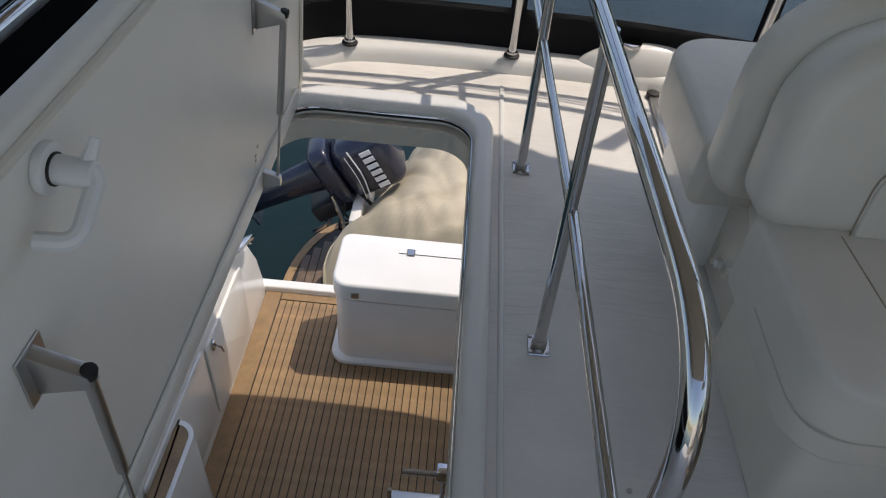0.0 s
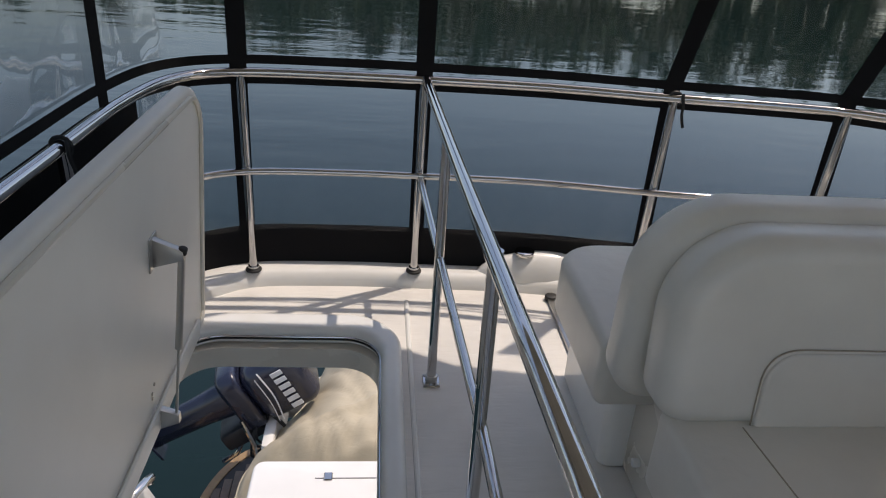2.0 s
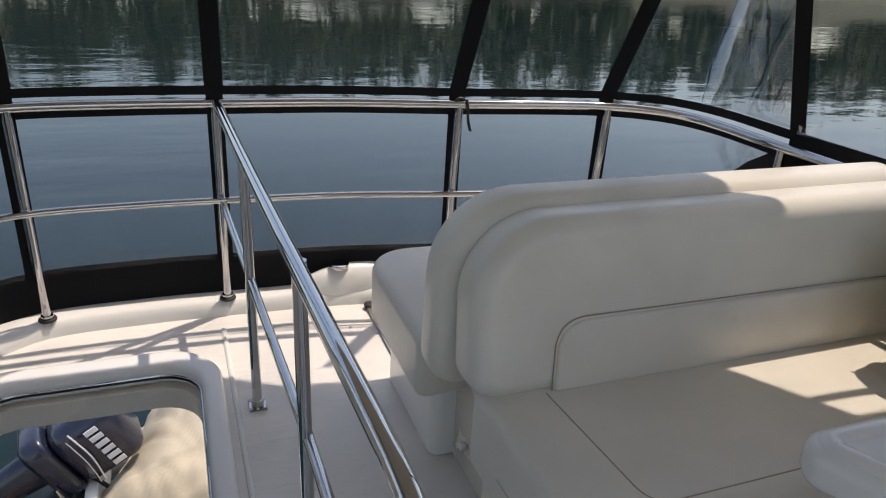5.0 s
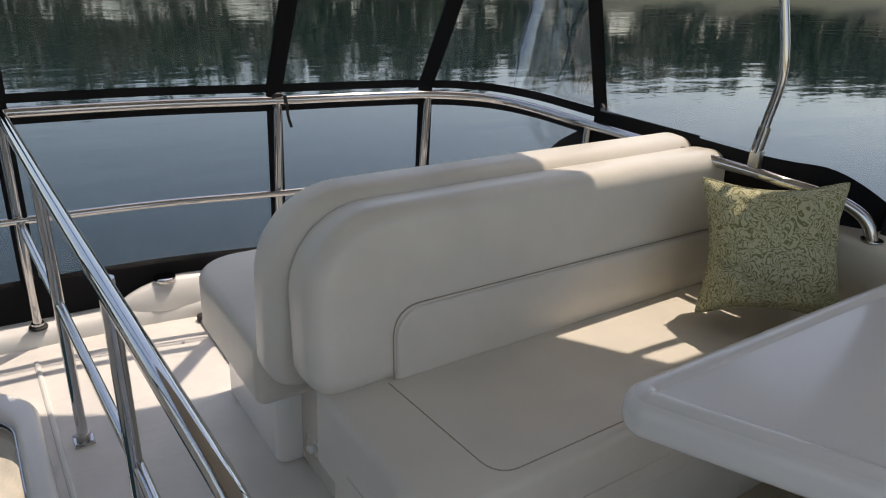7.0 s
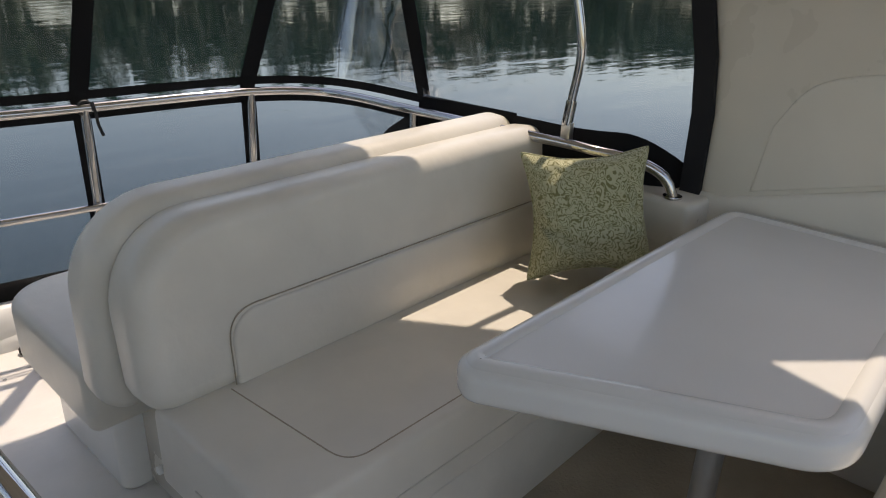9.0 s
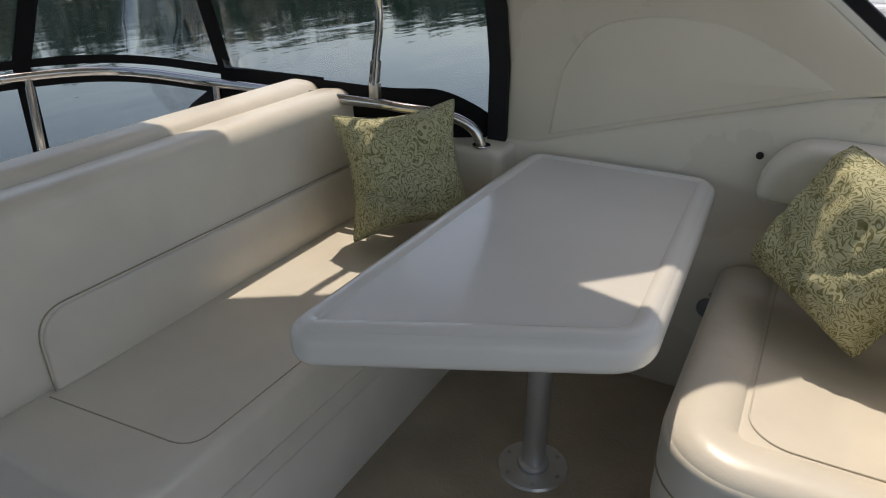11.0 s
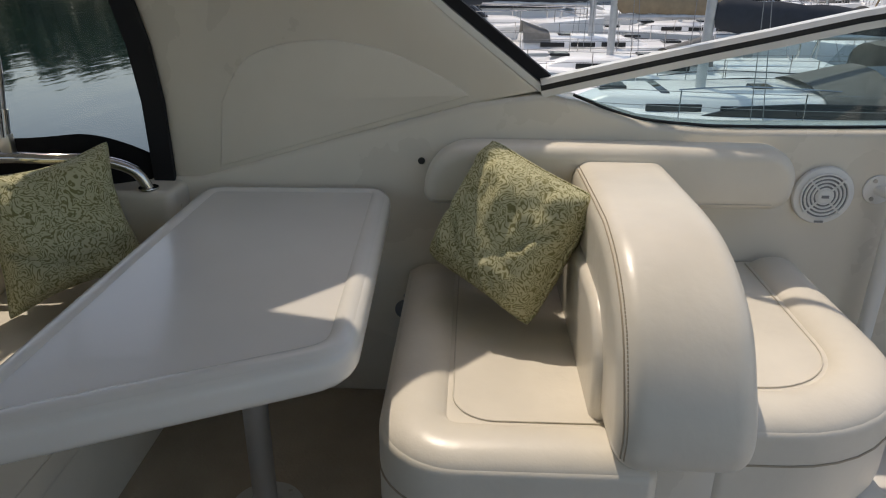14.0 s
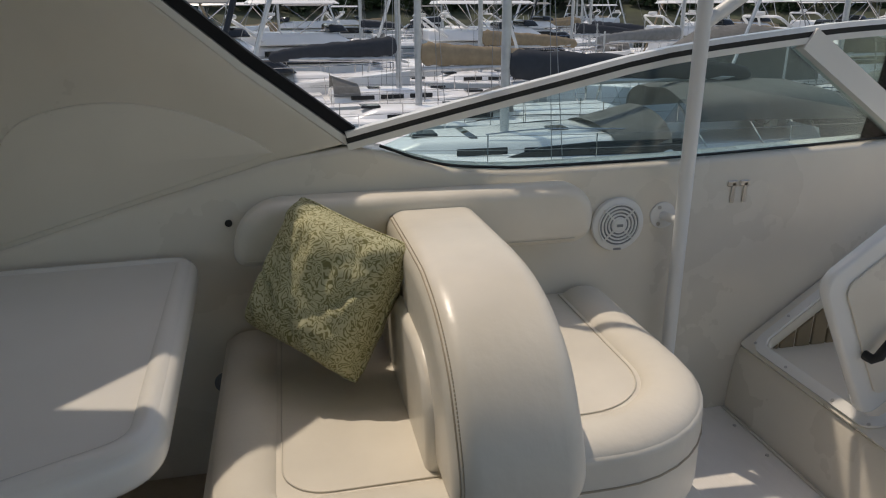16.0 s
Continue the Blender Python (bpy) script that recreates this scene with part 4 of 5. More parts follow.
# ---- fittings on the side wall ----
def speaker():
    th = thing("loudspeaker", "round white marine loudspeaker set into the side wall", "loudspeaker")
    c = Vector((2.17, -1.208, 0.695))
    part("bezel", disc(c, (-1, 0, 0), 0.084, 0.020, 36, 0.008), WPLAST, th)
    part("cone", disc(c + Vector((-0.020, 0, 0)), (-1, 0, 0), 0.066, 0.002, 32), GREYPL, th, "grey grille")
    for k in range(1, 6):
        r = 0.012 + k * 0.0105
        loop = [c + Vector((-0.0235, r * math.cos(a), r * math.sin(a))) for a in (2 * math.pi * i / 32 for i in range(32))]
        part("grille_ring", tube(loop, 0.0030, 6, closed=True), WPLAST, th)
    for k in range(4):
        a = radians(45 + 90 * k)
        part("spoke", tube([c + Vector((-0.024, 0.012 * math.cos(a), 0.012 * math.sin(a))), c + Vector((-0.024, 0.07 * math.cos(a), 0.07 * math.sin(a)))], 0.003, 6), WPLAST, th)
    part("badge", disc(c + Vector((-0.020, 0, 0)), (-1, 0, 0), 0.020, 0.008, 20, 0.003), WPLAST, th)
    part("badge_bar", box(c.x - 0.030, c.x - 0.027, c.y - 0.010, c.y + 0.010, c.z - 0.004, c.z + 0.004), GREYPL, th)
    part("mark_bar", box(c.x - 0.022, c.x - 0.019, c.y - 0.012, c.y + 0.012, c.z - 0.079, c.z - 0.073), GREYPL, th)
    return th


speaker()
for y, z in ((-0.083, 0.773), (-1.06, 0.782)):
    tagged(part("wall_snap", disc((2.17, y, z), (-1, 0, 0), 0.010, 0.007, 14, 0.002), RUBBER), "small dark canvas snap on the side wall", "snap", "wall snaps")
em = thing("wall_emblem", "brushed metal emblem plate of two bars on the wall", "emblem")
for dy in (0.0, 0.042):
    part("bar", box(2.164, 2.170, -1.600 - dy, -1.586 - dy, 0.735, 0.800, 0.002, 1), BRUSHED, em)
    part("cross_bar", box(2.164, 2.170, -1.606 - dy, -1.572 - dy, 0.788, 0.806, 0.002, 1), BRUSHED, em)
vent = thing("floor_vent", "round grey drain fitting low on the side wall", "vent")
part("ring", disc((2.17, -0.03, 0.30), (-1, 0, 0), 0.032, 0.008, 22, 0.002), GREYPL, vent)
for s in (-0.045, 0.045):
    part("screw", disc((2.17, -0.03, 0.30 + s), (-1, 0, 0), 0.006, 0.003, 8), BRUSHED, vent)

# ---- lower cockpit ----
def cockpit():
    sole = thing("cockpit_floor", "teak planked cockpit floor with black caulking", "floor", kind="structure")
    part("bed", box(-1.02, 1.6, 0.0, 3.06, -2.06, -2.004), CAULK, sole)
    part("margin_board", box(-1.0, -0.90, 0.1, 3.02, -2.004, -1.996, 0.002, 1), TEAK, sole)
    part("margin_board", box(-0.895, 1.55, 2.96, 3.02, -2.004, -1.996, 0.002, 1), TEAK, sole)
    me = None
    for i in range(58):
        x = -0.893 + i * 0.0420
        if me is None:
            p = part("plank", box(0, 0.0375, 0.1, 2.953, -2.004, -1.997, 0.0015, 1), TEAK, sole)
            me = p.data
        else:
            p = new("plank", me)
            p.parent = sole
        p.location.x = x
    walls = thing("cockpit_side", "white moulded cockpit side with a locker door", "wall", kind="structure")
    part("panel", prism([(0.2, -2.06), (3.03, -2.06), (3.01, -1.86), (2.95, -1.64), (2.85, -1.45), (2.74, -1.36), (2.6, -1.32), (0.2, -1.32)], -1.16, -1.0, "yz", 0.03, 3), GELW, walls)
    part("door", prism(rrect(2.05, 2.64, -1.93, -1.40, 0.03), -1.003, -0.985, "yz", 0.006, 2), GELW, walls)
    part("door", prism(rrect(1.30, 2.02, -1.90, -1.36, 0.03), -1.003, -0.988, "yz", 0.006, 2), GELW, walls)
    la = part("latch", box(-0.985, -0.970, 2.10, 2.13, -1.47, -1.41, 0.004, 1), STEEL, walls, "chrome door latch")
    part("lever", tube([(-0.968, 2.11, -1.43), (-0.955, 2.14, -1.48), (-0.955, 2.16, -1.54)], 0.006, 8), STEEL, la)
    part("transom_lip", prism(rrect(-1.05, 1.6, 3.02, 3.09, 0.02), -2.3, -1.955, "xy", 0.012, 3), GELW, walls)
    part("rope_cleat", tube([(-0.98, 2.58, -1.25), (-0.95, 2.64, -1.24), (-0.94, 2.72, -1.27), (-0.96, 2.76, -1.33)], 0.022, 12), STEEL, walls, "chrome cleat")
    part("step", prism(rrect(-1.0, -0.895, 0.6, 1.66, (0.02, 0.02, 0.09, 0.02), 8), -2.0, -1.40, "xy", 0.03, 3), GELW, walls)
    part("step_tread", prism(rrect(-0.985, -0.915, 0.7, 1.63, (0.02, 0.02, 0.06, 0.02), 8), -1.402, -1.392, "xy"), TEAK, walls)
    hull = part("hull", prism([(-1.25, -3.3), (1.9, -3.3), (2.4, -2.2), (2.34, -0.3), (2.2, -0.32), (1.62, -0.5), (1.62, -2.07), (-1.14, -2.07), (-1.16, -1.35), (-1.35, -1.35)], -4.0, 3.08, "xz"), GELW)
    tagged(hull, "white yacht hull and superstructure", "hull", kind="structure")
    bulk = part("cabin_bulkhead", box(-1.1, 1.62, -0.1, 0.0, -2.06, -0.17), GELW)
    tagged(bulk, "white saloon bulkhead below the flybridge", "wall", kind="structure")


cockpit()


def locker_box():
    th = thing("cockpit_locker", "white moulded cockpit locker with a hinged lid", "locker")
    bm = prism(rrect(-0.47, 1.2, 2.535, 2.93, (0.09, 0.02, 0.02, 0.05), 6), -1.99, -1.49, "xy", 0.0)
    part("body", bm, GELW, th)
    part("lid", prism(rrect(-0.48, 1.2, 2.525, 2.94, (0.09, 0.02, 0.02, 0.06), 8), -1.485, -1.36, "xy", 0.05, 5), GELW, th)
    part("lid_joint", box(-0.15, 1.2, 2.80, 2.806, -1.362, -1.3585), RUBBER, th)
    part("latch", box(-0.105, -0.06, 2.785, 2.84, -1.361, -1.351, 0.004, 1), STEEL, th, "chrome latch")
    part("name_plate", box(-0.37, -0.33, 2.521, 2.526, -1.455, -1.415, 0.001, 1), BRUSHED, th)
    part("foot", prism(rrect(-0.505, 1.2, 2.50, 2.95, (0.10, 0.02, 0.02, 0.05), 6), -2.0, -1.965, "xy", 0.010, 2), GELW, th)
    return th


locker_box()


def boarding_handle():
    th = thing("stair_gate", "chrome gate bars at the foot of the stair", "gate")
    part("bar", tube([(-0.05, 1.62, -1.98), (-0.05, 1.62, -1.75)], 0.012, 10), STEEL, th)
    part("bar", tube([(0.0, 1.70, -1.72), (0.22, 1.70, -1.72)], 0.016, 10), STEEL, th)
    part("bracket", box(0.16, 0.24, 1.67, 1.73, -1.75, -1.66, 0.01, 2), STEEL, th)
    part("foot", box(-0.07, 0.24, 1.60, 1.74, -2.0, -1.97, 0.01, 2), BRUSHED, th)
    part("bar", tube([(0.20, 1.70, -1.98), (0.20, 1.70, -1.70)], 0.012, 10), STEEL, th)


boarding_handle()


def platform():
    th = thing("swim_platform", "wet dark teak swim platform with a pale edge", "platform", kind="structure")
    edge = smooth_path([(-1.02, 3.09, 0), (-1.07, 3.4, 0), (-1.06, 3.75, 0), (-0.98, 4.05, 0), (-0.82, 4.28, 0), (-0.55, 4.42, 0), (0, 4.5, 0), (1.8, 4.55, 0)], 5)
    loop = [(p.x, p.y) for p in edge] + [(1.8, 3.09)]
    part("slab", prism(loop, -2.62, -2.515, "xy"), GELW, th)
    part("bed", prism([(x + 0.02 if x < 1.7 else x, y - 0.01) for x, y in loop], -2.515, -2.508, "xy"), CAULK, th)
    part("edge_board", tube([(p.x + 0.03, p.y - 0.015, -2.506) for p in edge[2:]], 1.0, shape=[(-0.03, -0.006), (0.03, -0.006), (0.03, 0.006), (-0.03, 0.006)]), TEAK, th, "pale teak edge board")
    for i in range(18):
        x = -0.98 + 0.065 * i
        y1 = 4.45 - 0.5 * max(0, (-0.35 - x) / 0.65) ** 2
        part("plank", box(x, x + 0.058, 3.10, min(4.40, y1 - 0.08), -2.508, -2.502, 0.001, 1), TEAKD, th)


platform()


def tender():
    th = thing("tender", "inflatable tender under a wrinkled beige cover", "dinghy")
    for y in (3.62, 4.75):
        part("tube_hull", tube(smooth_path([(-0.60, y, -2.36), (-0.5, y, -2.35), (0.6, y, -2.34), (1.9, y, -2.34)], 4), [0.10] + [0.165] * 12, 18), FENDER, th)
    bm = bmesh.new()
    nx, ny = 96, 76
    rows = []
    for j in range(ny + 1):
        v = j / ny
        y = 3.36 + 1.68 * v
        edge = -0.80 + (v * 1.68) * 0.40 + 0.10 * max(0, 1 - v / 0.14) ** 2
        row = []
        for i in range(nx + 1):
            u = i / nx
            x = edge + (2.0 - edge) * u
            side = max(0.0, 1 - abs(2 * v - 1) ** 3.2)
            tubes = math.exp(-((y - 3.62) / 0.20) ** 2) + math.exp(-((y - 4.78) / 0.20) ** 2)
            rise = min(1.0, (x - edge) / 0.55)
            z = -2.50 + 0.34 * side ** 0.5 + 0.16 * tubes * min(1, (x - edge) / 0.10 + 0.5) + 0.62 * side * (math.sin(rise * math.pi / 2)) * (0.55 + 0.45 * v)
            q = Vector((x * 2.2, y * 2.6, 1.3))
            fold = noise.noise(Vector((x * 1.3 - y * 3.4, y * 1.1 + x * 0.5, 7)))
            tuck = noise.noise(Vector((x * 5.5 + y * 2.0, y * 1.6 - x * 0.8, 2)))
            z += 0.045 * (1 - abs(fold)) ** 6 - 0.03 * (1 - abs(tuck)) ** 8 + 0.022 * noise.noise(q * 2) + 0.035 * abs(noise.noise(Vector((x * 1.1 + y * 2.4, y * 0.6 - x, 4))))
            row.append(bm.verts.new((x, y, z)))
        rows.append(row)
    for a, b in zip(rows, rows[1:]):
        for i in range(nx):
            bm.faces.new((a[i], a[i + 1], b[i + 1], b[i]))
    hem = [r[0].co.copy() for r in rows]
    part("cover", bm, COVER, th, "wrinkled beige canvas cover", smooth=80)
    part("hem_cord", tube(hem, 0.010, 6), COVER, th, "gathered hem cord")
    part("transom", box(-0.60, -0.52, 3.75, 4.65, -2.4, -1.98, 0.02, 2), GELW, th)
    part("line", tube(smooth_path([(0.05, 3.55, -1.93), (0.2, 3.75, -1.80), (0.45, 3.95, -1.73)], 5), 0.008, 6), WPLAST, th, "white rope")
    return th


tender()


def outboard():
    th = thing("outboard_motor", "tilted navy outboard motor on the tender's stern", "outboard motor")
    base = Matrix.Translation((-0.70, 4.10, -1.78)) @ Matrix.Rotation(radians(10), 4, "Z") @ Matrix.Rotation(radians(62), 4, "Y") @ Matrix.Scale(1.22, 4)
    def put(name, bm, m, parent=th, label="", smooth=40):
        bmesh.ops.transform(bm, matrix=base, verts=bm.verts)
        return part(name, bm, m, parent, label, smooth)
    bm = prism(rrect(-0.20, 0.19, -0.155, 0.155, (0.10, 0.08, 0.08, 0.10), 8), 0.0, 0.36, "xy", 0.075, 6)
    for v in bm.verts:
        k = v.co.z / 0.36
        v.co.x *= 0.92 + 0.10 * math.sin(k * 2.6)
        v.co.y *= 0.90 + 0.12 * math.sin(k * 2.6)
    cowl = put("cowling", bm, MOTOR)
    put("lower_pan", prism(rrect(-0.22, 0.20, -0.14, 0.14, 0.08, 6), -0.12, 0.005, "xy", 0.03, 3), MOTOR)
    bm = bmesh.new()
    rings = []
    for z, w, d, dx in ((-0.10, 0.085, 0.12, -0.02), (-0.30, 0.065, 0.10, -0.03), (-0.55, 0.045, 0.09, -0.04), (-0.72, 0.040, 0.085, -0.04), (-0.80, 0.03, 0.08, -0.04)):
        rings.append([bm.verts.new((dx + d * math.cos(a), w * math.sin(a), z)) for a in (2 * math.pi * i / 16 for i in range(16))])
    for a, b in zip(rings, rings[1:]):
        for i in range(16):
            bm.faces.new((a[i], a[(i + 1) % 16], b[(i + 1) % 16], b[i]))
    bm.faces.new(rings[0]), bm.faces.new(rings[-1])
    put("leg", bm, MOTOR)
    put("cavitation_plate", prism([(-0.26, -0.08), (0.10, -0.07), (0.12, 0.07), (-0.26, 0.08)], -0.64, -0.625, "xy", 0.004, 1), MOTOR)
    put("gear_case", tube([(0.12, 0, -0.83), (0.05, 0, -0.83), (-0.15, 0, -0.83), (-0.22, 0, -0.83)], [0.015, 0.05, 0.055, 0.035], 14), MOTOR)
    for k in range(3):
        a = radians(120 * k)
        bm = prism(rrect(0.03, 0.13, -0.04, 0.04, 0.035, 5), -0.004, 0.004, "xy")
        bmesh.ops.transform(bm, matrix=Matrix.Translation((-0.24, 0, -0.83)) @ Matrix.Rotation(a, 4, "X") @ Matrix.Rotation(radians(90), 4, "Y") @ Matrix.Rotation(radians(25), 4, "X"), verts=bm.verts)
        put("propeller_blade", bm, MOTORD)
    for k in range(4):
        w = 0.03 * k
        put("cable", tube(smooth_path([(0.12, -0.10 + w, -0.04), (0.22 + w, -0.15, -0.10 - w), (0.34, -0.13 + w, -0.06), (0.44, -0.06, -0.16 - w)], 6), 0.007, 6), RUBBER)
    put("steering_arm", tube([(0.05, -0.16, -0.10), (0.22, -0.19, -0.12), (0.40, -0.15, -0.20)], 0.012, 8), STEEL)
    put("trim_tab", prism([(-0.30, -0.01), (-0.16, -0.012), (-0.16, 0.012), (-0.30, 0.01)], -0.74, -0.645, "xy", 0.003, 1), MOTORD)
    put("clamp", box(0.14, 0.26, -0.09, 0.09, -0.30, -0.05, 0.02, 2), MOTORD)
    put("tilt_bar", tube([(0.22, -0.07, -0.18), (0.30, -0.07, -0.28), (0.32, -0.05, -0.38)], 0.015, 8), STEEL)
    put("cable", tube(smooth_path([(0.16, -0.06, 0.02), (0.30, -0.12, 0.06), (0.40, -0.14, -0.02), (0.42, -0.10, -0.14)], 6), 0.012, 8), RUBBER)
    put("stripe", tube(smooth_path([(-0.18, -0.1645, 0.13), (0.0, -0.168, 0.135), (0.17, -0.160, 0.10)], 5), 0.0045, 6), LETTER, cowl, "silver pinstripe")
    put("stripe", tube(smooth_path([(-0.15, -0.1645, 0.10), (0.02, -0.168, 0.10), (0.17, -0.160, 0.075)], 5), 0.003, 6), LETTER, cowl, "silver pinstripe")
    for k in range(6):
        x = -0.14 + 0.048 * k
        put("badge_bar", box(x, x + 0.030, -0.171, -0.166, 0.185, 0.250), LETTER, cowl, "silver badge bar")
    return th


outboard()

# ---- water ----
bm = bmesh.new()
bmesh.ops.create_grid(bm, x_segments=4, y_segments=4, size=1500, matrix=Matrix.Translation((0, 0, -3.0)))
tagged(part("water", bm, WATER), "calm dark green harbour water", "water", kind="structure")


# ---- marina ----
HULLW = mat("hull_paint", (0.80, 0.80, 0.79), 0.25, vary=0.03, scale=0.8, objvar=0.05)
NAVY = mat("navy_hull", (0.02, 0.025, 0.035), 0.2, vary=0.05)
DARKGL = mat("dark_window", (0.015, 0.018, 0.02), 0.08, vary=0.05)
GREYC = mat("grey_canvas", (0.26, 0.26, 0.25), 0.85, vary=0.08)
TANC = mat("tan_sail_cover", (0.36, 0.27, 0.17), 0.85, vary=0.1, bump=0.3, bump_scale=3)
DKC = mat("dark_sail_cover", (0.05, 0.055, 0.065), 0.85, vary=0.1, bump=0.3, bump_scale=3)
SPAR = mat("anodised_spar", (0.62, 0.63, 0.64), 0.4, metal=0.6)
WIRE = mat("rigging_wire", (0.30, 0.30, 0.30), 0.4, metal=0.5)


def hull_mesh(length, beam, free, stern=0.8, rows=15):
    """A hull along +y (bow), its waterline at z 0 and its deck at free."""
    bm = bmesh.new()
    rings = []
    for i in range(rows):
        t = i / (rows - 1)
        w = beam / 2 * (1 - max(0, (t - 0.35) / 0.65) ** 2.2) * (stern + (1 - stern) * min(1, t / 0.35))
        w = max(w, 0.03)
        y = length * (t - 0.5)
        sheer = free * (1 + 0.22 * t * t)
        over = 0.25 * max(0, t - 0.8) * length * 0.1
        rings.append([bm.verts.new(c) for c in ((-w * 0.75, y - over, -0.3), (-w * 0.93, y, sheer * 0.45), (-w, y + over, sheer), (-w * 0.96, y + over, sheer + 0.05),
                                               (0, y + over, sheer + 0.07), (w * 0.96, y + over, sheer + 0.05), (w, y + over, sheer), (w * 0.93, y, sheer * 0.45), (w * 0.75, y - over, -0.3))])
    for a, b in zip(rings, rings[1:]):
        for j in range(8):
            bm.faces.new((a[j], a[j + 1], b[j + 1], b[j]))
    bm.faces.new(rings[0])
    bm.faces.new(rings[-1])
    return bm


def loft_cabin(y0, y1, w0, w1, h, z, rake0=0.3, rake1=0.8):
    """A cabin top with sloping ends."""
    bm = bmesh.new()
    lo = [bm.verts.new(c) for c in ((-w0, y0, z), (w0, y0, z), (w1, y1, z), (-w1, y1, z))]
    hi = [bm.verts.new(c) for c in ((-w0 * 0.85, y0 + rake0, z + h), (w0 * 0.85, y0 + rake0, z + h), (w1 * 0.8, y1 - rake1, z + h * 0.9), (-w1 * 0.8, y1 - rake1, z + h * 0.9))]
    bm.faces.new(lo), bm.faces.new(hi)
    for i in range(4):
        bm.faces.new((lo[i], lo[(i + 1) % 4], hi[(i + 1) % 4], hi[i]))
    bmesh.ops.recalc_face_normals(bm, faces=bm.faces)
    bmesh.ops.bevel(bm, geom=bm.edges[:], offset=min(0.12, h * 0.3), segments=3, affect="EDGES", profile=0.5)
    return bm


def sailboat(x, y, yaw, length, cover, label, hood=GREYC, hull=None):
    th = thing("sailboat", label, "sailboat", "moored sailboats")
    th.matrix_world = Matrix.Translation((x, y, -3.0)) @ Matrix.Rotation(radians(yaw), 4, "Z")
    L, B, F = length, length * 0.31, 0.95 + length * 0.02
    h = part("hull", hull_mesh(L, B, F), hull or HULLW, th)
    part("stripe", tube([(-B / 2 * 0.99, -L * 0.48, F * 0.80), (-B / 2 * 1.0, -L * 0.1, F * 0.84), (-B / 2 * 0.86, L * 0.2, F * 0.92), (-B / 2 * 0.45, L * 0.42, F * 1.02)], 0.03, 6), DKC, h)
    part("cabin_top", loft_cabin(-L * 0.16, L * 0.27, B * 0.34, B * 0.20, 0.42, F + 0.04, 0.1, 1.2), HULLW, th)
    part("cockpit_coaming", loft_cabin(-L * 0.46, -L * 0.17, B * 0.36, B * 0.36, 0.22, F + 0.04, 0.1, 0.1), HULLW, th)
    for s in (-1, 1):
        for k in range(3):
            yy = -L * 0.10 + k * L * 0.09
            w = B * (0.325 - 0.03 * k)
            part("window", box(s * w - 0.02, s * w + 0.02, yy, yy + L * 0.07, F + 0.17, F + 0.32, 0.015, 1), DARKGL, th)
        for k in range(2):
            part("hull_window", box(s * B * 0.5 - 0.03, s * B * 0.5 + 0.03, -L * 0.12 + k * L * 0.16, -L * 0.12 + k * L * 0.16 + 0.5, F * 0.62, F * 0.62 + 0.14, 0.02, 1), DARKGL, h)
    for yy, w in ((L * 0.18, 0.28), (L * 0.30, 0.30), (-L * 0.02, 0.22)):
        hz = F + 0.44 if yy < L * 0.2 else F + 0.26
        part("deck_hatch", box(-w, w, yy - w, yy + w, hz - 0.03, hz + 0.05, 0.02, 1), DARKGL, th)
    top = F + L * 1.32
    mast = part("mast", tube([(0, L * 0.06, F), (0, L * 0.06, top)], [0.105, 0.085], 14), SPAR, th)
    for z in (0.42, 0.72):
        part("spreader", tube([(-B * 0.28, L * 0.05, top * z), (0, L * 0.06, top * z), (B * 0.28, L * 0.05, top * z)], 0.025, 6), SPAR, mast)
    part("boom", tube([(0, L * 0.05, F + 1.45), (0, -L * 0.30, F + 1.50)], 0.07, 10), SPAR, mast)
    pts = smooth_path([(0, L * 0.055, F + 1.92), (0.02, L * 0.02, F + 1.86), (0.03, -L * 0.08, F + 1.80), (-0.03, -L * 0.2, F + 1.72), (0.01, -L * 0.28, F + 1.62), (0, -L * 0.33, F + 1.52)], 6)
    sizes = [(0.55 + 0.45 * min(1, k / 4)) * (1.0 - 0.018 * k) * (1 + 0.07 * math.sin(1.9 * k + L)) for k in range(len(pts))]
    sizes[-1], sizes[-2] = 0.12, 0.32
    part("sail_cover", tube(pts, sizes, shape=[(0.15 * math.cos(a), 0.36 * math.sin(a) - 0.05 * abs(math.cos(a))) for a in (2 * math.pi * k / 12 for k in range(12))]), cover, mast, "canvas sail cover on the boom")
    part("furled_jib", tube([(0, L * 0.485, F * 1.3), (0, L * 0.30, F + L * 0.55), (0, L * 0.12, top * 0.92)], [0.05, 0.085, 0.03], 8), cover if L > 12 else HULLW, th, "furled headsail on the forestay")
    part("radar_pole", tube([(B * 0.3, -L * 0.46, F), (B * 0.3, -L * 0.46, F + 2.4)], 0.03, 6), SPAR, th)
    part("gantry", tube(fillet([(-B * 0.36, -L * 0.45, F), (-B * 0.34, -L * 0.47, F + 1.05), (B * 0.34, -L * 0.47, F + 1.05), (B * 0.36, -L * 0.45, F)], 0.25, 5), 0.022, 6), STEEL, th)
    part("helm_wheel", tube([(0.42 * math.cos(a), -L * 0.36, F + 0.75 + 0.42 * math.sin(a)) for a in (2 * math.pi * k / 18 for k in range(18))], 0.018, 6, closed=True), STEEL, th)
    for yy in (-L * 0.30, L * 0.12):
        for sd in (-1, 1):
            part("fender", tube([(sd * B * 0.51, yy, F * 0.15), (sd * B * 0.52, yy, F * 0.25), (sd * B * 0.52, yy, F * 0.7), (sd * B * 0.51, yy, F * 0.8)], [0.04, 0.12, 0.12, 0.04], 8), DKC if L > 12 else WPLAST, th)
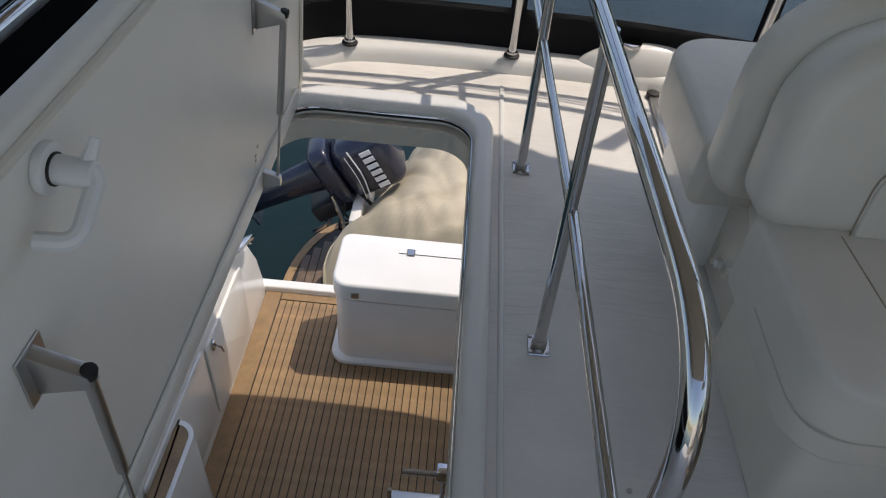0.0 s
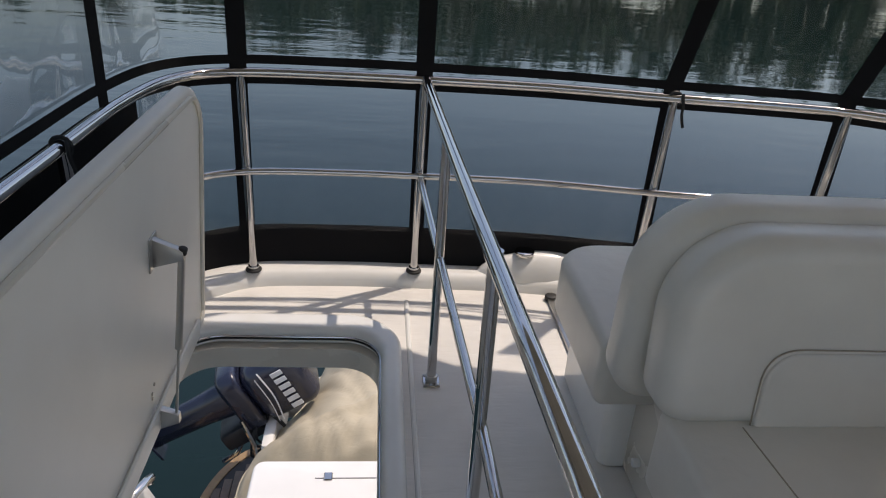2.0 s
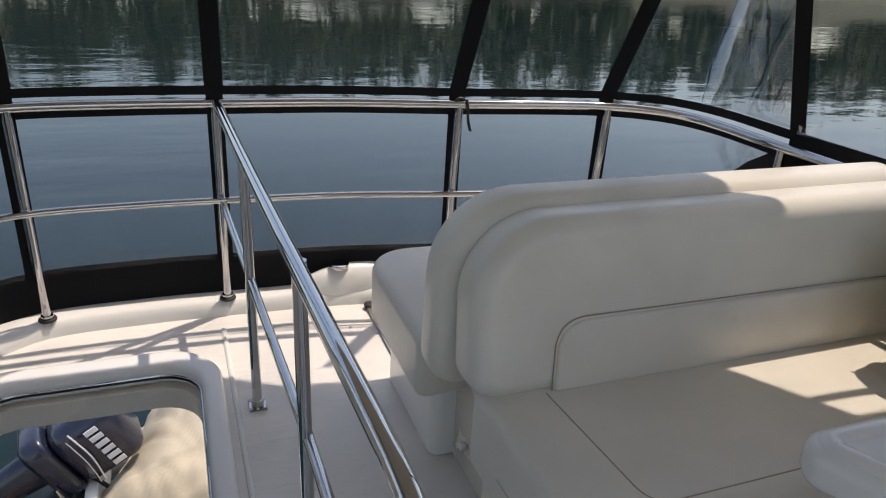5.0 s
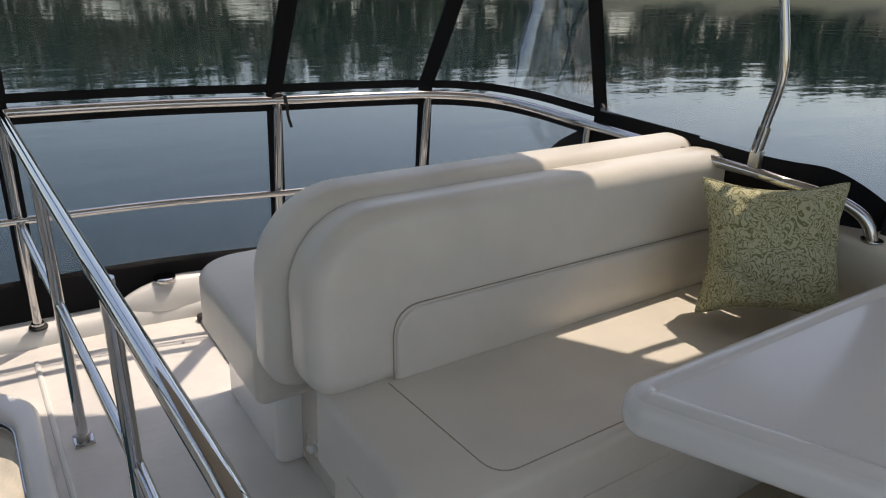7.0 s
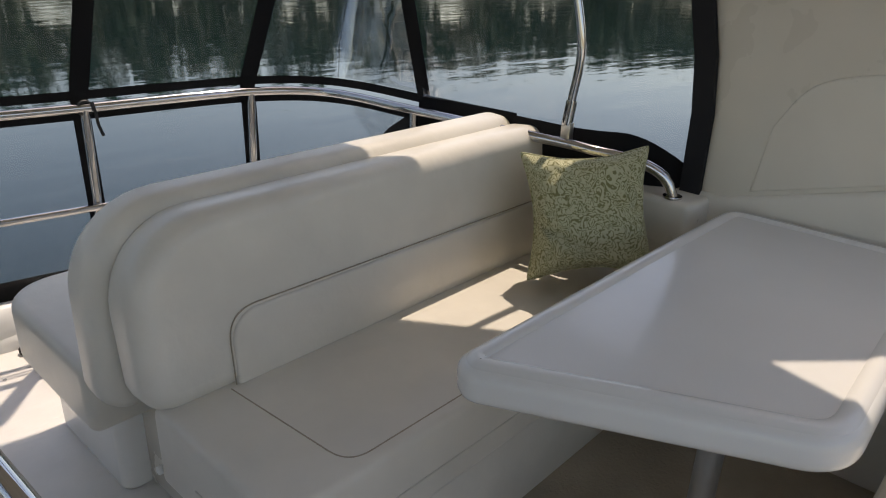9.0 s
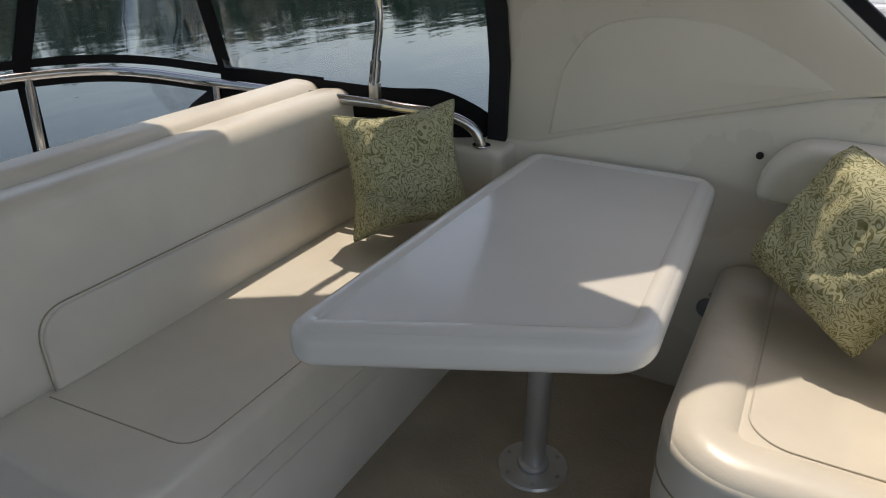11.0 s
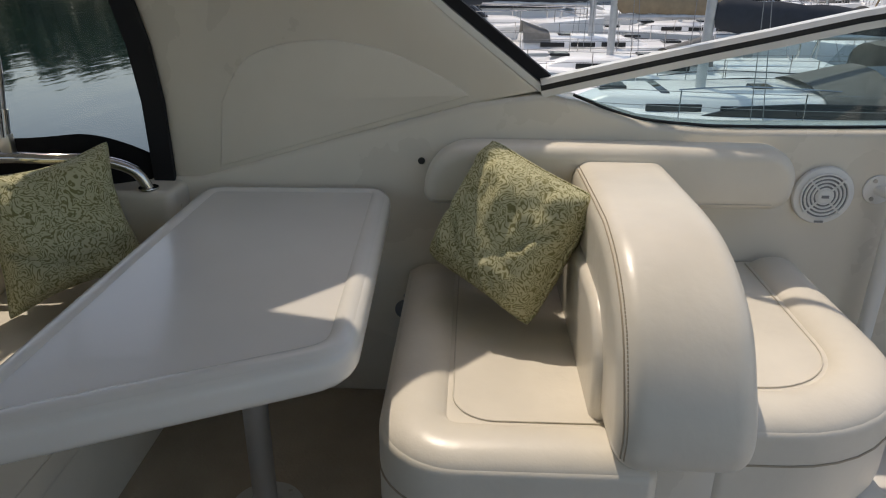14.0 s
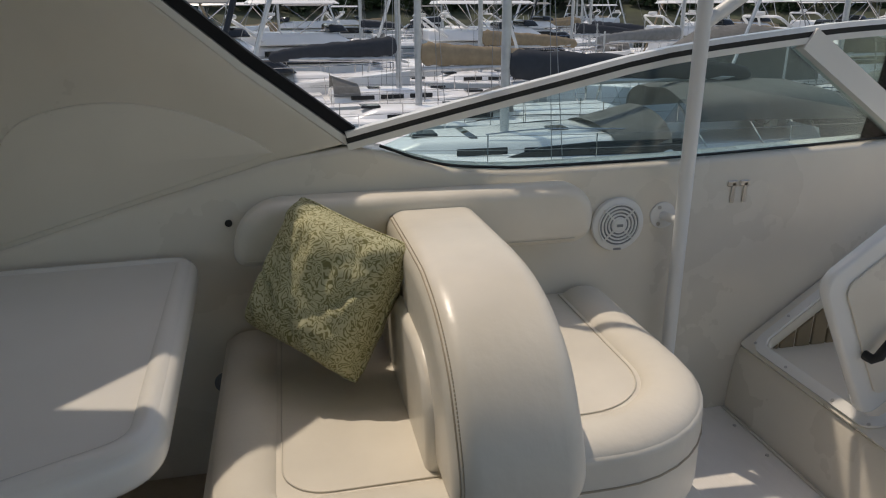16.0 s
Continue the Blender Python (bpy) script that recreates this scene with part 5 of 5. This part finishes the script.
    for a, b in (((0, L * 0.06, top), (0, L * 0.49, F * 1.2)), ((0, L * 0.06, top), (0, -L * 0.48, F + 0.1)), ((0, L * 0.06, top), (B * 0.46, L * 0.04, F)), ((0, L * 0.06, top), (-B * 0.46, L * 0.04, F)),
                 ((0, L * 0.06, top * 0.7), (B * 0.42, L * 0.02, F)), ((0, L * 0.06, top * 0.7), (-B * 0.42, L * 0.02, F))):
        part("stay", tube([a, b], 0.009, 5), WIRE, th)
    arc = [(math.cos(a), math.sin(a)) for a in (math.pi * k / 10 for k in range(11))]
    bm = bmesh.new()
    r0 = [bm.verts.new((B * 0.33 * c, -L * 0.15, F + 0.30 + 0.62 * s)) for c, s in arc]
    r1 = [bm.verts.new((B * 0.30 * c, -L * 0.07, F + 0.30 + 0.30 * s)) for c, s in arc]
    for i in range(10):
        bm.faces.new((r0[i], r0[i + 1], r1[i + 1], r1[i]))
    bmesh.ops.solidify(bm, geom=bm.faces[:], thickness=0.02)
    part("spray_hood", bm, hood, th, "canvas spray hood")
    for s in (-1, 1):
        for k in range(7):
            t = 0.06 + k * 0.14
            w = B / 2 * (1 - max(0, (t - 0.35) / 0.65) ** 2.2) * 0.94
            yy = L * (t - 0.5)
            part("stanchion", tube([(s * w, yy, F + 0.05), (s * w, yy, F + 0.70)], 0.013, 6), STEEL, th)
        for z in (0.40, 0.68):
            line = [(s * B / 2 * (1 - max(0, (t - 0.35) / 0.65) ** 2.2) * 0.94, L * (t - 0.5), F + z) for t in (0.06 + k * 0.07 for k in range(13))]
            part("guard_wire", tube(line, 0.007, 5), WIRE, th)
    part("pulpit", tube(smooth_path([(-0.5, L * 0.40, F + 0.75), (0, L * 0.49, F + 0.85), (0.5, L * 0.40, F + 0.75)], 5), 0.014, 6), STEEL, th)
    return th


def motorboat(x, y, yaw, length, label, hull=None, fly=True):
    th = thing("motorboat", label, "motorboat", "moored motorboats")
    th.matrix_world = Matrix.Translation((x, y, -3.0)) @ Matrix.Rotation(radians(yaw), 4, "Z")
    L, B, F = length, length * 0.30, 1.25 + length * 0.02
    part("hull", hull_mesh(L, B, F, 0.92), hull or HULLW, th)
    part("foredeck", loft_cabin(-L * 0.10, L * 0.36, B * 0.40, B * 0.16, 0.45, F + 0.03, 0.1, 1.6), HULLW, th)
    part("saloon", loft_cabin(-L * 0.30, L * 0.16, B * 0.40, B * 0.36, 1.25, F + 0.05, 0.1, 1.5), HULLW, th)
    part("windscreen", loft_cabin(-L * 0.24, L * 0.165, B * 0.405, B * 0.365, 0.55, F + 0.52, 0.0, 0.75), DARKGL, th)
    if fly:
        part("fly_coaming", loft_cabin(-L * 0.32, L * 0.07, B * 0.40, B * 0.32, 0.55, F + 1.30, 0.05, 0.8), HULLW, th)
        part("fly_screen", loft_cabin(-L * 0.02, L * 0.05, B * 0.30, B * 0.26, 0.35, F + 1.82, 0.0, 0.25), DARKGL, th)
        part("radar_arch", tube(fillet([(-B * 0.40, -L * 0.24, F + 1.5), (-B * 0.35, -L * 0.33, F + 2.35), (B * 0.35, -L * 0.33, F + 2.35), (B * 0.40, -L * 0.24, F + 1.5)], 0.3, 6), 0.07, 8), HULLW, th)
        part("radome", disc((0, -L * 0.33, F + 2.40), (0, 0, 1), 0.24, 0.18, 18, 0.06), WPLAST, th)
        part("aerial", tube([(B * 0.3, -L * 0.33, F + 2.35), (B * 0.32, -L * 0.40, F + 4.6)], 0.018, 5), WPLAST, th)
        part("bimini", loft_cabin(-L * 0.28, L * 0.02, B * 0.36, B * 0.32, 0.16, F + 3.0, 0.1, 0.2), GREYC if int(L * 2) % 2 else HULLW, th, "canvas bimini over the flybridge")
        for sx in (-1, 1):
            for y0, y1 in ((-L * 0.18, -L * 0.26), (-L * 0.12, 0.0)):
                part("bimini_pole", tube([(sx * B * 0.33, y0, F + 1.8), (sx * B * 0.32, y1, F + 3.05)], 0.022, 6), STEEL, th)
        for sx in (-1, 1):
            part("side_window", prism([(-L * 0.24, F + 0.65), (L * 0.02, F + 0.65), (L * 0.07, F + 0.80), (0.0, F + 1.08), (-L * 0.24, F + 1.10)], sx * B * 0.395 - 0.03, sx * B * 0.395 + 0.03, "yz", 0.01, 1), DARKGL, th)
    for s in (-1, 1):
        line = [(s * B / 2 * (1 - max(0, (t - 0.35) / 0.65) ** 2.2) * 0.94, L * (t - 0.5), F + 0.75) for t in (0.45 + k * 0.05 for k in range(11))]
        part("bow_rail", tube(line, 0.018, 6), STEEL, th)
        for k in range(0, 11, 2):
            a = line[k]
            part("stanchion", tube([(a[0], a[1], F), a], 0.014, 6), STEEL, th)
    return th


def cruiser_with_canopy(x, y, yaw):
    th = motorboat(x, y, yaw, 10.5, "white sports cruiser under a grey canvas cockpit canopy", fly=False)
    L, B, F = 10.5, 3.2, 1.46
    arc = [(math.cos(a), math.sin(a)) for a in (math.pi * k / 12 for k in range(13))]
    bm = bmesh.new()
    rings = [[bm.verts.new((B * 0.44 * c, yy, F + 0.3 + hh * s ** 0.6)) for c, s in arc] for yy, hh in ((-4.9, 0.9), (-4.3, 1.75), (-2.5, 1.95), (-0.9, 1.85), (0.2, 1.2))]
    for a, b in zip(rings, rings[1:]):
        for i in range(12):
            bm.faces.new((a[i], a[i + 1], b[i + 1], b[i]))
    bmesh.ops.solidify(bm, geom=bm.faces[:], thickness=0.03)
    part("canopy", bm, GREYC, th, "grey canvas canopy")
    return th


near_boat = sailboat(15.5, -5.93, 0, 15.5, DKC, "white sailboat with a grey cockpit canopy moored alongside")


def cockpit_canopy(th):
    """Grey canvas over the cockpit, with open sides and dark flaps."""
    arc = [(math.cos(a), math.sin(a)) for a in (math.pi * k / 14 for k in range(15))]
    bm = bmesh.new()
    rings = [[bm.verts.new((1.55 * c * w, yy, 1.95 + hh * abs(s) ** 0.55 + 0.03 * math.sin(7 * c + yy))) for c, s in arc] for yy, hh, w in
             ((-2.7, 0.62, 0.94), (-3.2, 0.72, 1), (-4.2, 0.70, 1), (-5.2, 0.73, 1), (-6.3, 0.66, 1), (-7.2, 0.40, 0.97), (-7.5, 0.08, 0.95))]
    for a, b in zip(rings, rings[1:]):
        for i in range(14):
            bm.faces.new((a[i], a[i + 1], b[i + 1], b[i]))
    bmesh.ops.solidify(bm, geom=bm.faces[:], thickness=0.02)
    top = part("cockpit_canopy", bm, GREYC, th, "sagging grey canvas canopy")
    for yy in (-2.8, -4.2, -5.7, -7.2):
        for s in (-1, 1):
            part("canopy_post", tube([(s * 1.5, yy, 1.95), (s * 1.5, yy - 0.5, 1.3)], 0.02, 6), STEEL, top)
    for s in (-1, 1):
        part("side_flap", prism([(-6.1, 1.3), (-7.4, 1.3), (-7.5, 1.98), (-5.9, 1.98)], s * 1.5 - 0.015, s * 1.5 + 0.015, "yz"), DKC, top, "dark canvas side flap")
        part("hood_window", prism([(-1.75, 1.35), (-2.6, 1.35), (-2.75, 2.45), (-2.55, 2.45)], s * 1.35 - 0.01, s * 1.35 + 0.01, "yz"), CLEARV, top, "clear hood window")
    part("wheel", tube([(0.45 * math.cos(a), -6.0, 1.85 + 0.45 * math.sin(a)) for a in (2 * math.pi * k / 20 for k in range(20))], 0.02, 6, closed=True), STEEL, top)
    part("pedestal", box(-0.12, 0.12, -5.95, -5.75, 1.2, 2.0, 0.03, 2), WPLAST, top)


cockpit_canopy(near_boat)
part("deck_window", prism([(1.55, 1.32), (2.75, 1.32), (2.55, 1.55), (1.75, 1.72)], -0.75, 0.75, "yz", 0.03, 2), DARKGL, near_boat, "dark forward saloon window")
for sd in (-1, 1):
    part("long_window", prism([(-2.6, 1.36), (0.9, 1.36), (1.3, 1.42), (0.6, 1.60), (-0.6, 1.66), (-2.6, 1.64)], sd * 1.52 - 0.03, sd * 1.52 + 0.03, "yz", 0.01, 1), DARKGL, near_boat, "long dark saloon window")
    part("cabin_rail", tube(smooth_path([(sd * 1.1, -1.5, 1.82), (sd * 1.0, 0.3, 1.88), (sd * 0.85, 1.6, 1.78)], 5), 0.016, 6), STEEL, near_boat)
sailboat(21.0, -4.8, 0, 12.0, TANC, "white sailboat with a tan sail cover")
sailboat(26.0, -3.6, 180, 11.5, DKC, "white sailboat with a dark sail cover")
sailboat(31.5, -9.5, 4, 12.0, TANC, "white sailboat with a tan sail cover")
cruiser_with_canopy(24.5, -14.5, 4)
motorboat(17.5, -19.5, 0, 11.0, "dark-hulled motorboat with a white cabin", NAVY)
motorboat(34.0, -2.5, 186, 13.0, "large white flybridge motor yacht")
motorboat(36.0, -11.0, 178, 12.0, "white flybridge motor yacht at the next pontoon")
rnd = random.Random(11)
for k in range(22):
    x = 40 + 5.2 * (k // 2) + rnd.uniform(-1, 1)
    y = (6 if k % 2 else -14) - 2.4 * (k // 2) + rnd.uniform(-4, 4)
    if k % 3 == 0:
        motorboat(x, y, rnd.choice((0, 180)) + rnd.uniform(-5, 5), rnd.uniform(9, 14), "white motorboat moored in the marina")
    else:
        sailboat(x, y, rnd.choice((0, 180)) + rnd.uniform(-5, 5), rnd.uniform(9.5, 13), rnd.choice((TANC, DKC, GREYC)), "white sailboat moored in the marina")
for x, y, yaw, size in ((27.5, -23.5, 8, 11.5), (32.0, -27.0, 182, 13.0), (38.0, -24.5, 176, 12.0), (36.5, -34.0, 4, 12.5), (44.0, -31.0, 180, 14.0), (30.0, -33.5, 0, 10.5), (47.0, -41.0, 184, 13.0), (29.0, 1.5, 184, 13.5)):
    motorboat(x, y, yaw, size, "white flybridge motor yacht with a radar arch")
for x, y, yaw, size in ((23.0, -20.5, 2, 11.0), (34.5, -19.5, 180, 12.0), (41.0, -27.5, 2, 12.5), (40.0, -37.5, 178, 11.5), (52.0, -35.0, 0, 12.0), (26.5, -30.0, 183, 10.5)):
    sailboat(x, y, yaw, size, rnd.choice((TANC, DKC, GREYC)), "white sailboat moored in the marina")
pont = thing("pontoon", "grey planked floating pontoon between the boats", "pontoon")
part("deck", box(30.2, 32.0, -45, 12, -2.55, -2.4, 0.02, 1), mat("pontoon_planks", (0.30, 0.27, 0.23), 0.8, vary=0.1), pont)
part("float", box(30.4, 31.8, -45, 12, -3.2, -2.55), GREYPL, pont)


# ---- far shore ----
LEAF = mat("far_foliage", (0.045, 0.075, 0.028), 0.8, vary=0.3, scale=0.25, objvar=0.1)
EARTH = mat("shore_earth", (0.05, 0.06, 0.03), 0.9, vary=0.25, scale=0.1)


def shore():
    rnd = random.Random(4)
    plan = smooth_path([(-160, 40, 0), (-110, 92, 0), (-50, 112, 0), (10, 104, 0), (60, 96, 0), (105, 70, 0), (150, 45, 0), (190, 20, 0), (230, -40, 0), (240, -120, 0), (200, -200, 0)], 8)
    bm = tube(plan, 1.0, shape=[(14, -4), (6, -2.6), (0, -0.8), (-12, 2.0), (-40, 5), (-80, 6), (-80, -4)])
    tagged(part("shore_bank", bm, EARTH), "low wooded earth bank across the harbour", "bank", kind="structure")
    verts, faces = [], []
    for p, q in zip(plan, plan[1:]):
        d = (q - p)
        out = Vector((-d.y, d.x, 0)).normalized()
        for _ in range(8 if p.x < 130 else 18):
            back = rnd.uniform(1, 44)
            c = p + d * rnd.random() + out * back
            zb = -1.5 + min(back, 20) * 0.30 + max(0, back - 20) * 0.15
            hgt, w = rnd.uniform(5, 15) * (0.78 if 80 < c.x < 185 else 0.6 if c.x < -25 else 1.0), rnd.uniform(2.8, 5.5)
            for _ in range(180):
                a, u = rnd.uniform(0, 2 * math.pi), rnd.random()
                rr = w * (0.35 + 0.65 * rnd.random()) * math.sin(math.pi * (0.12 + 0.83 * u)) ** 0.7
                o = Vector((c.x + rr * math.cos(a), c.y + rr * math.sin(a), zb + hgt * (0.08 + 0.92 * u) + rnd.uniform(-0.5, 0.5)))
                s = rnd.uniform(0.45, 1.0)
                e1 = Vector((rnd.gauss(0, 1), rnd.gauss(0, 1), rnd.gauss(0, 0.6))).normalized() * s
                e2 = Vector((rnd.gauss(0, 1), rnd.gauss(0, 1), rnd.gauss(0, 1))).normalized() * s
                k = len(verts)
                verts.extend((o + e1, o + e2, o - e1, o - e2 * 0.7))
                faces.append((k, k + 1, k + 2, k + 3))
    me = bpy.data.meshes.new("far_trees")
    me.from_pydata(verts, [], faces)
    me.materials.append(LEAF)
    tagged(new("far_trees", me), "dense dark green trees along the far shore", "trees", kind="stuff")


shore()
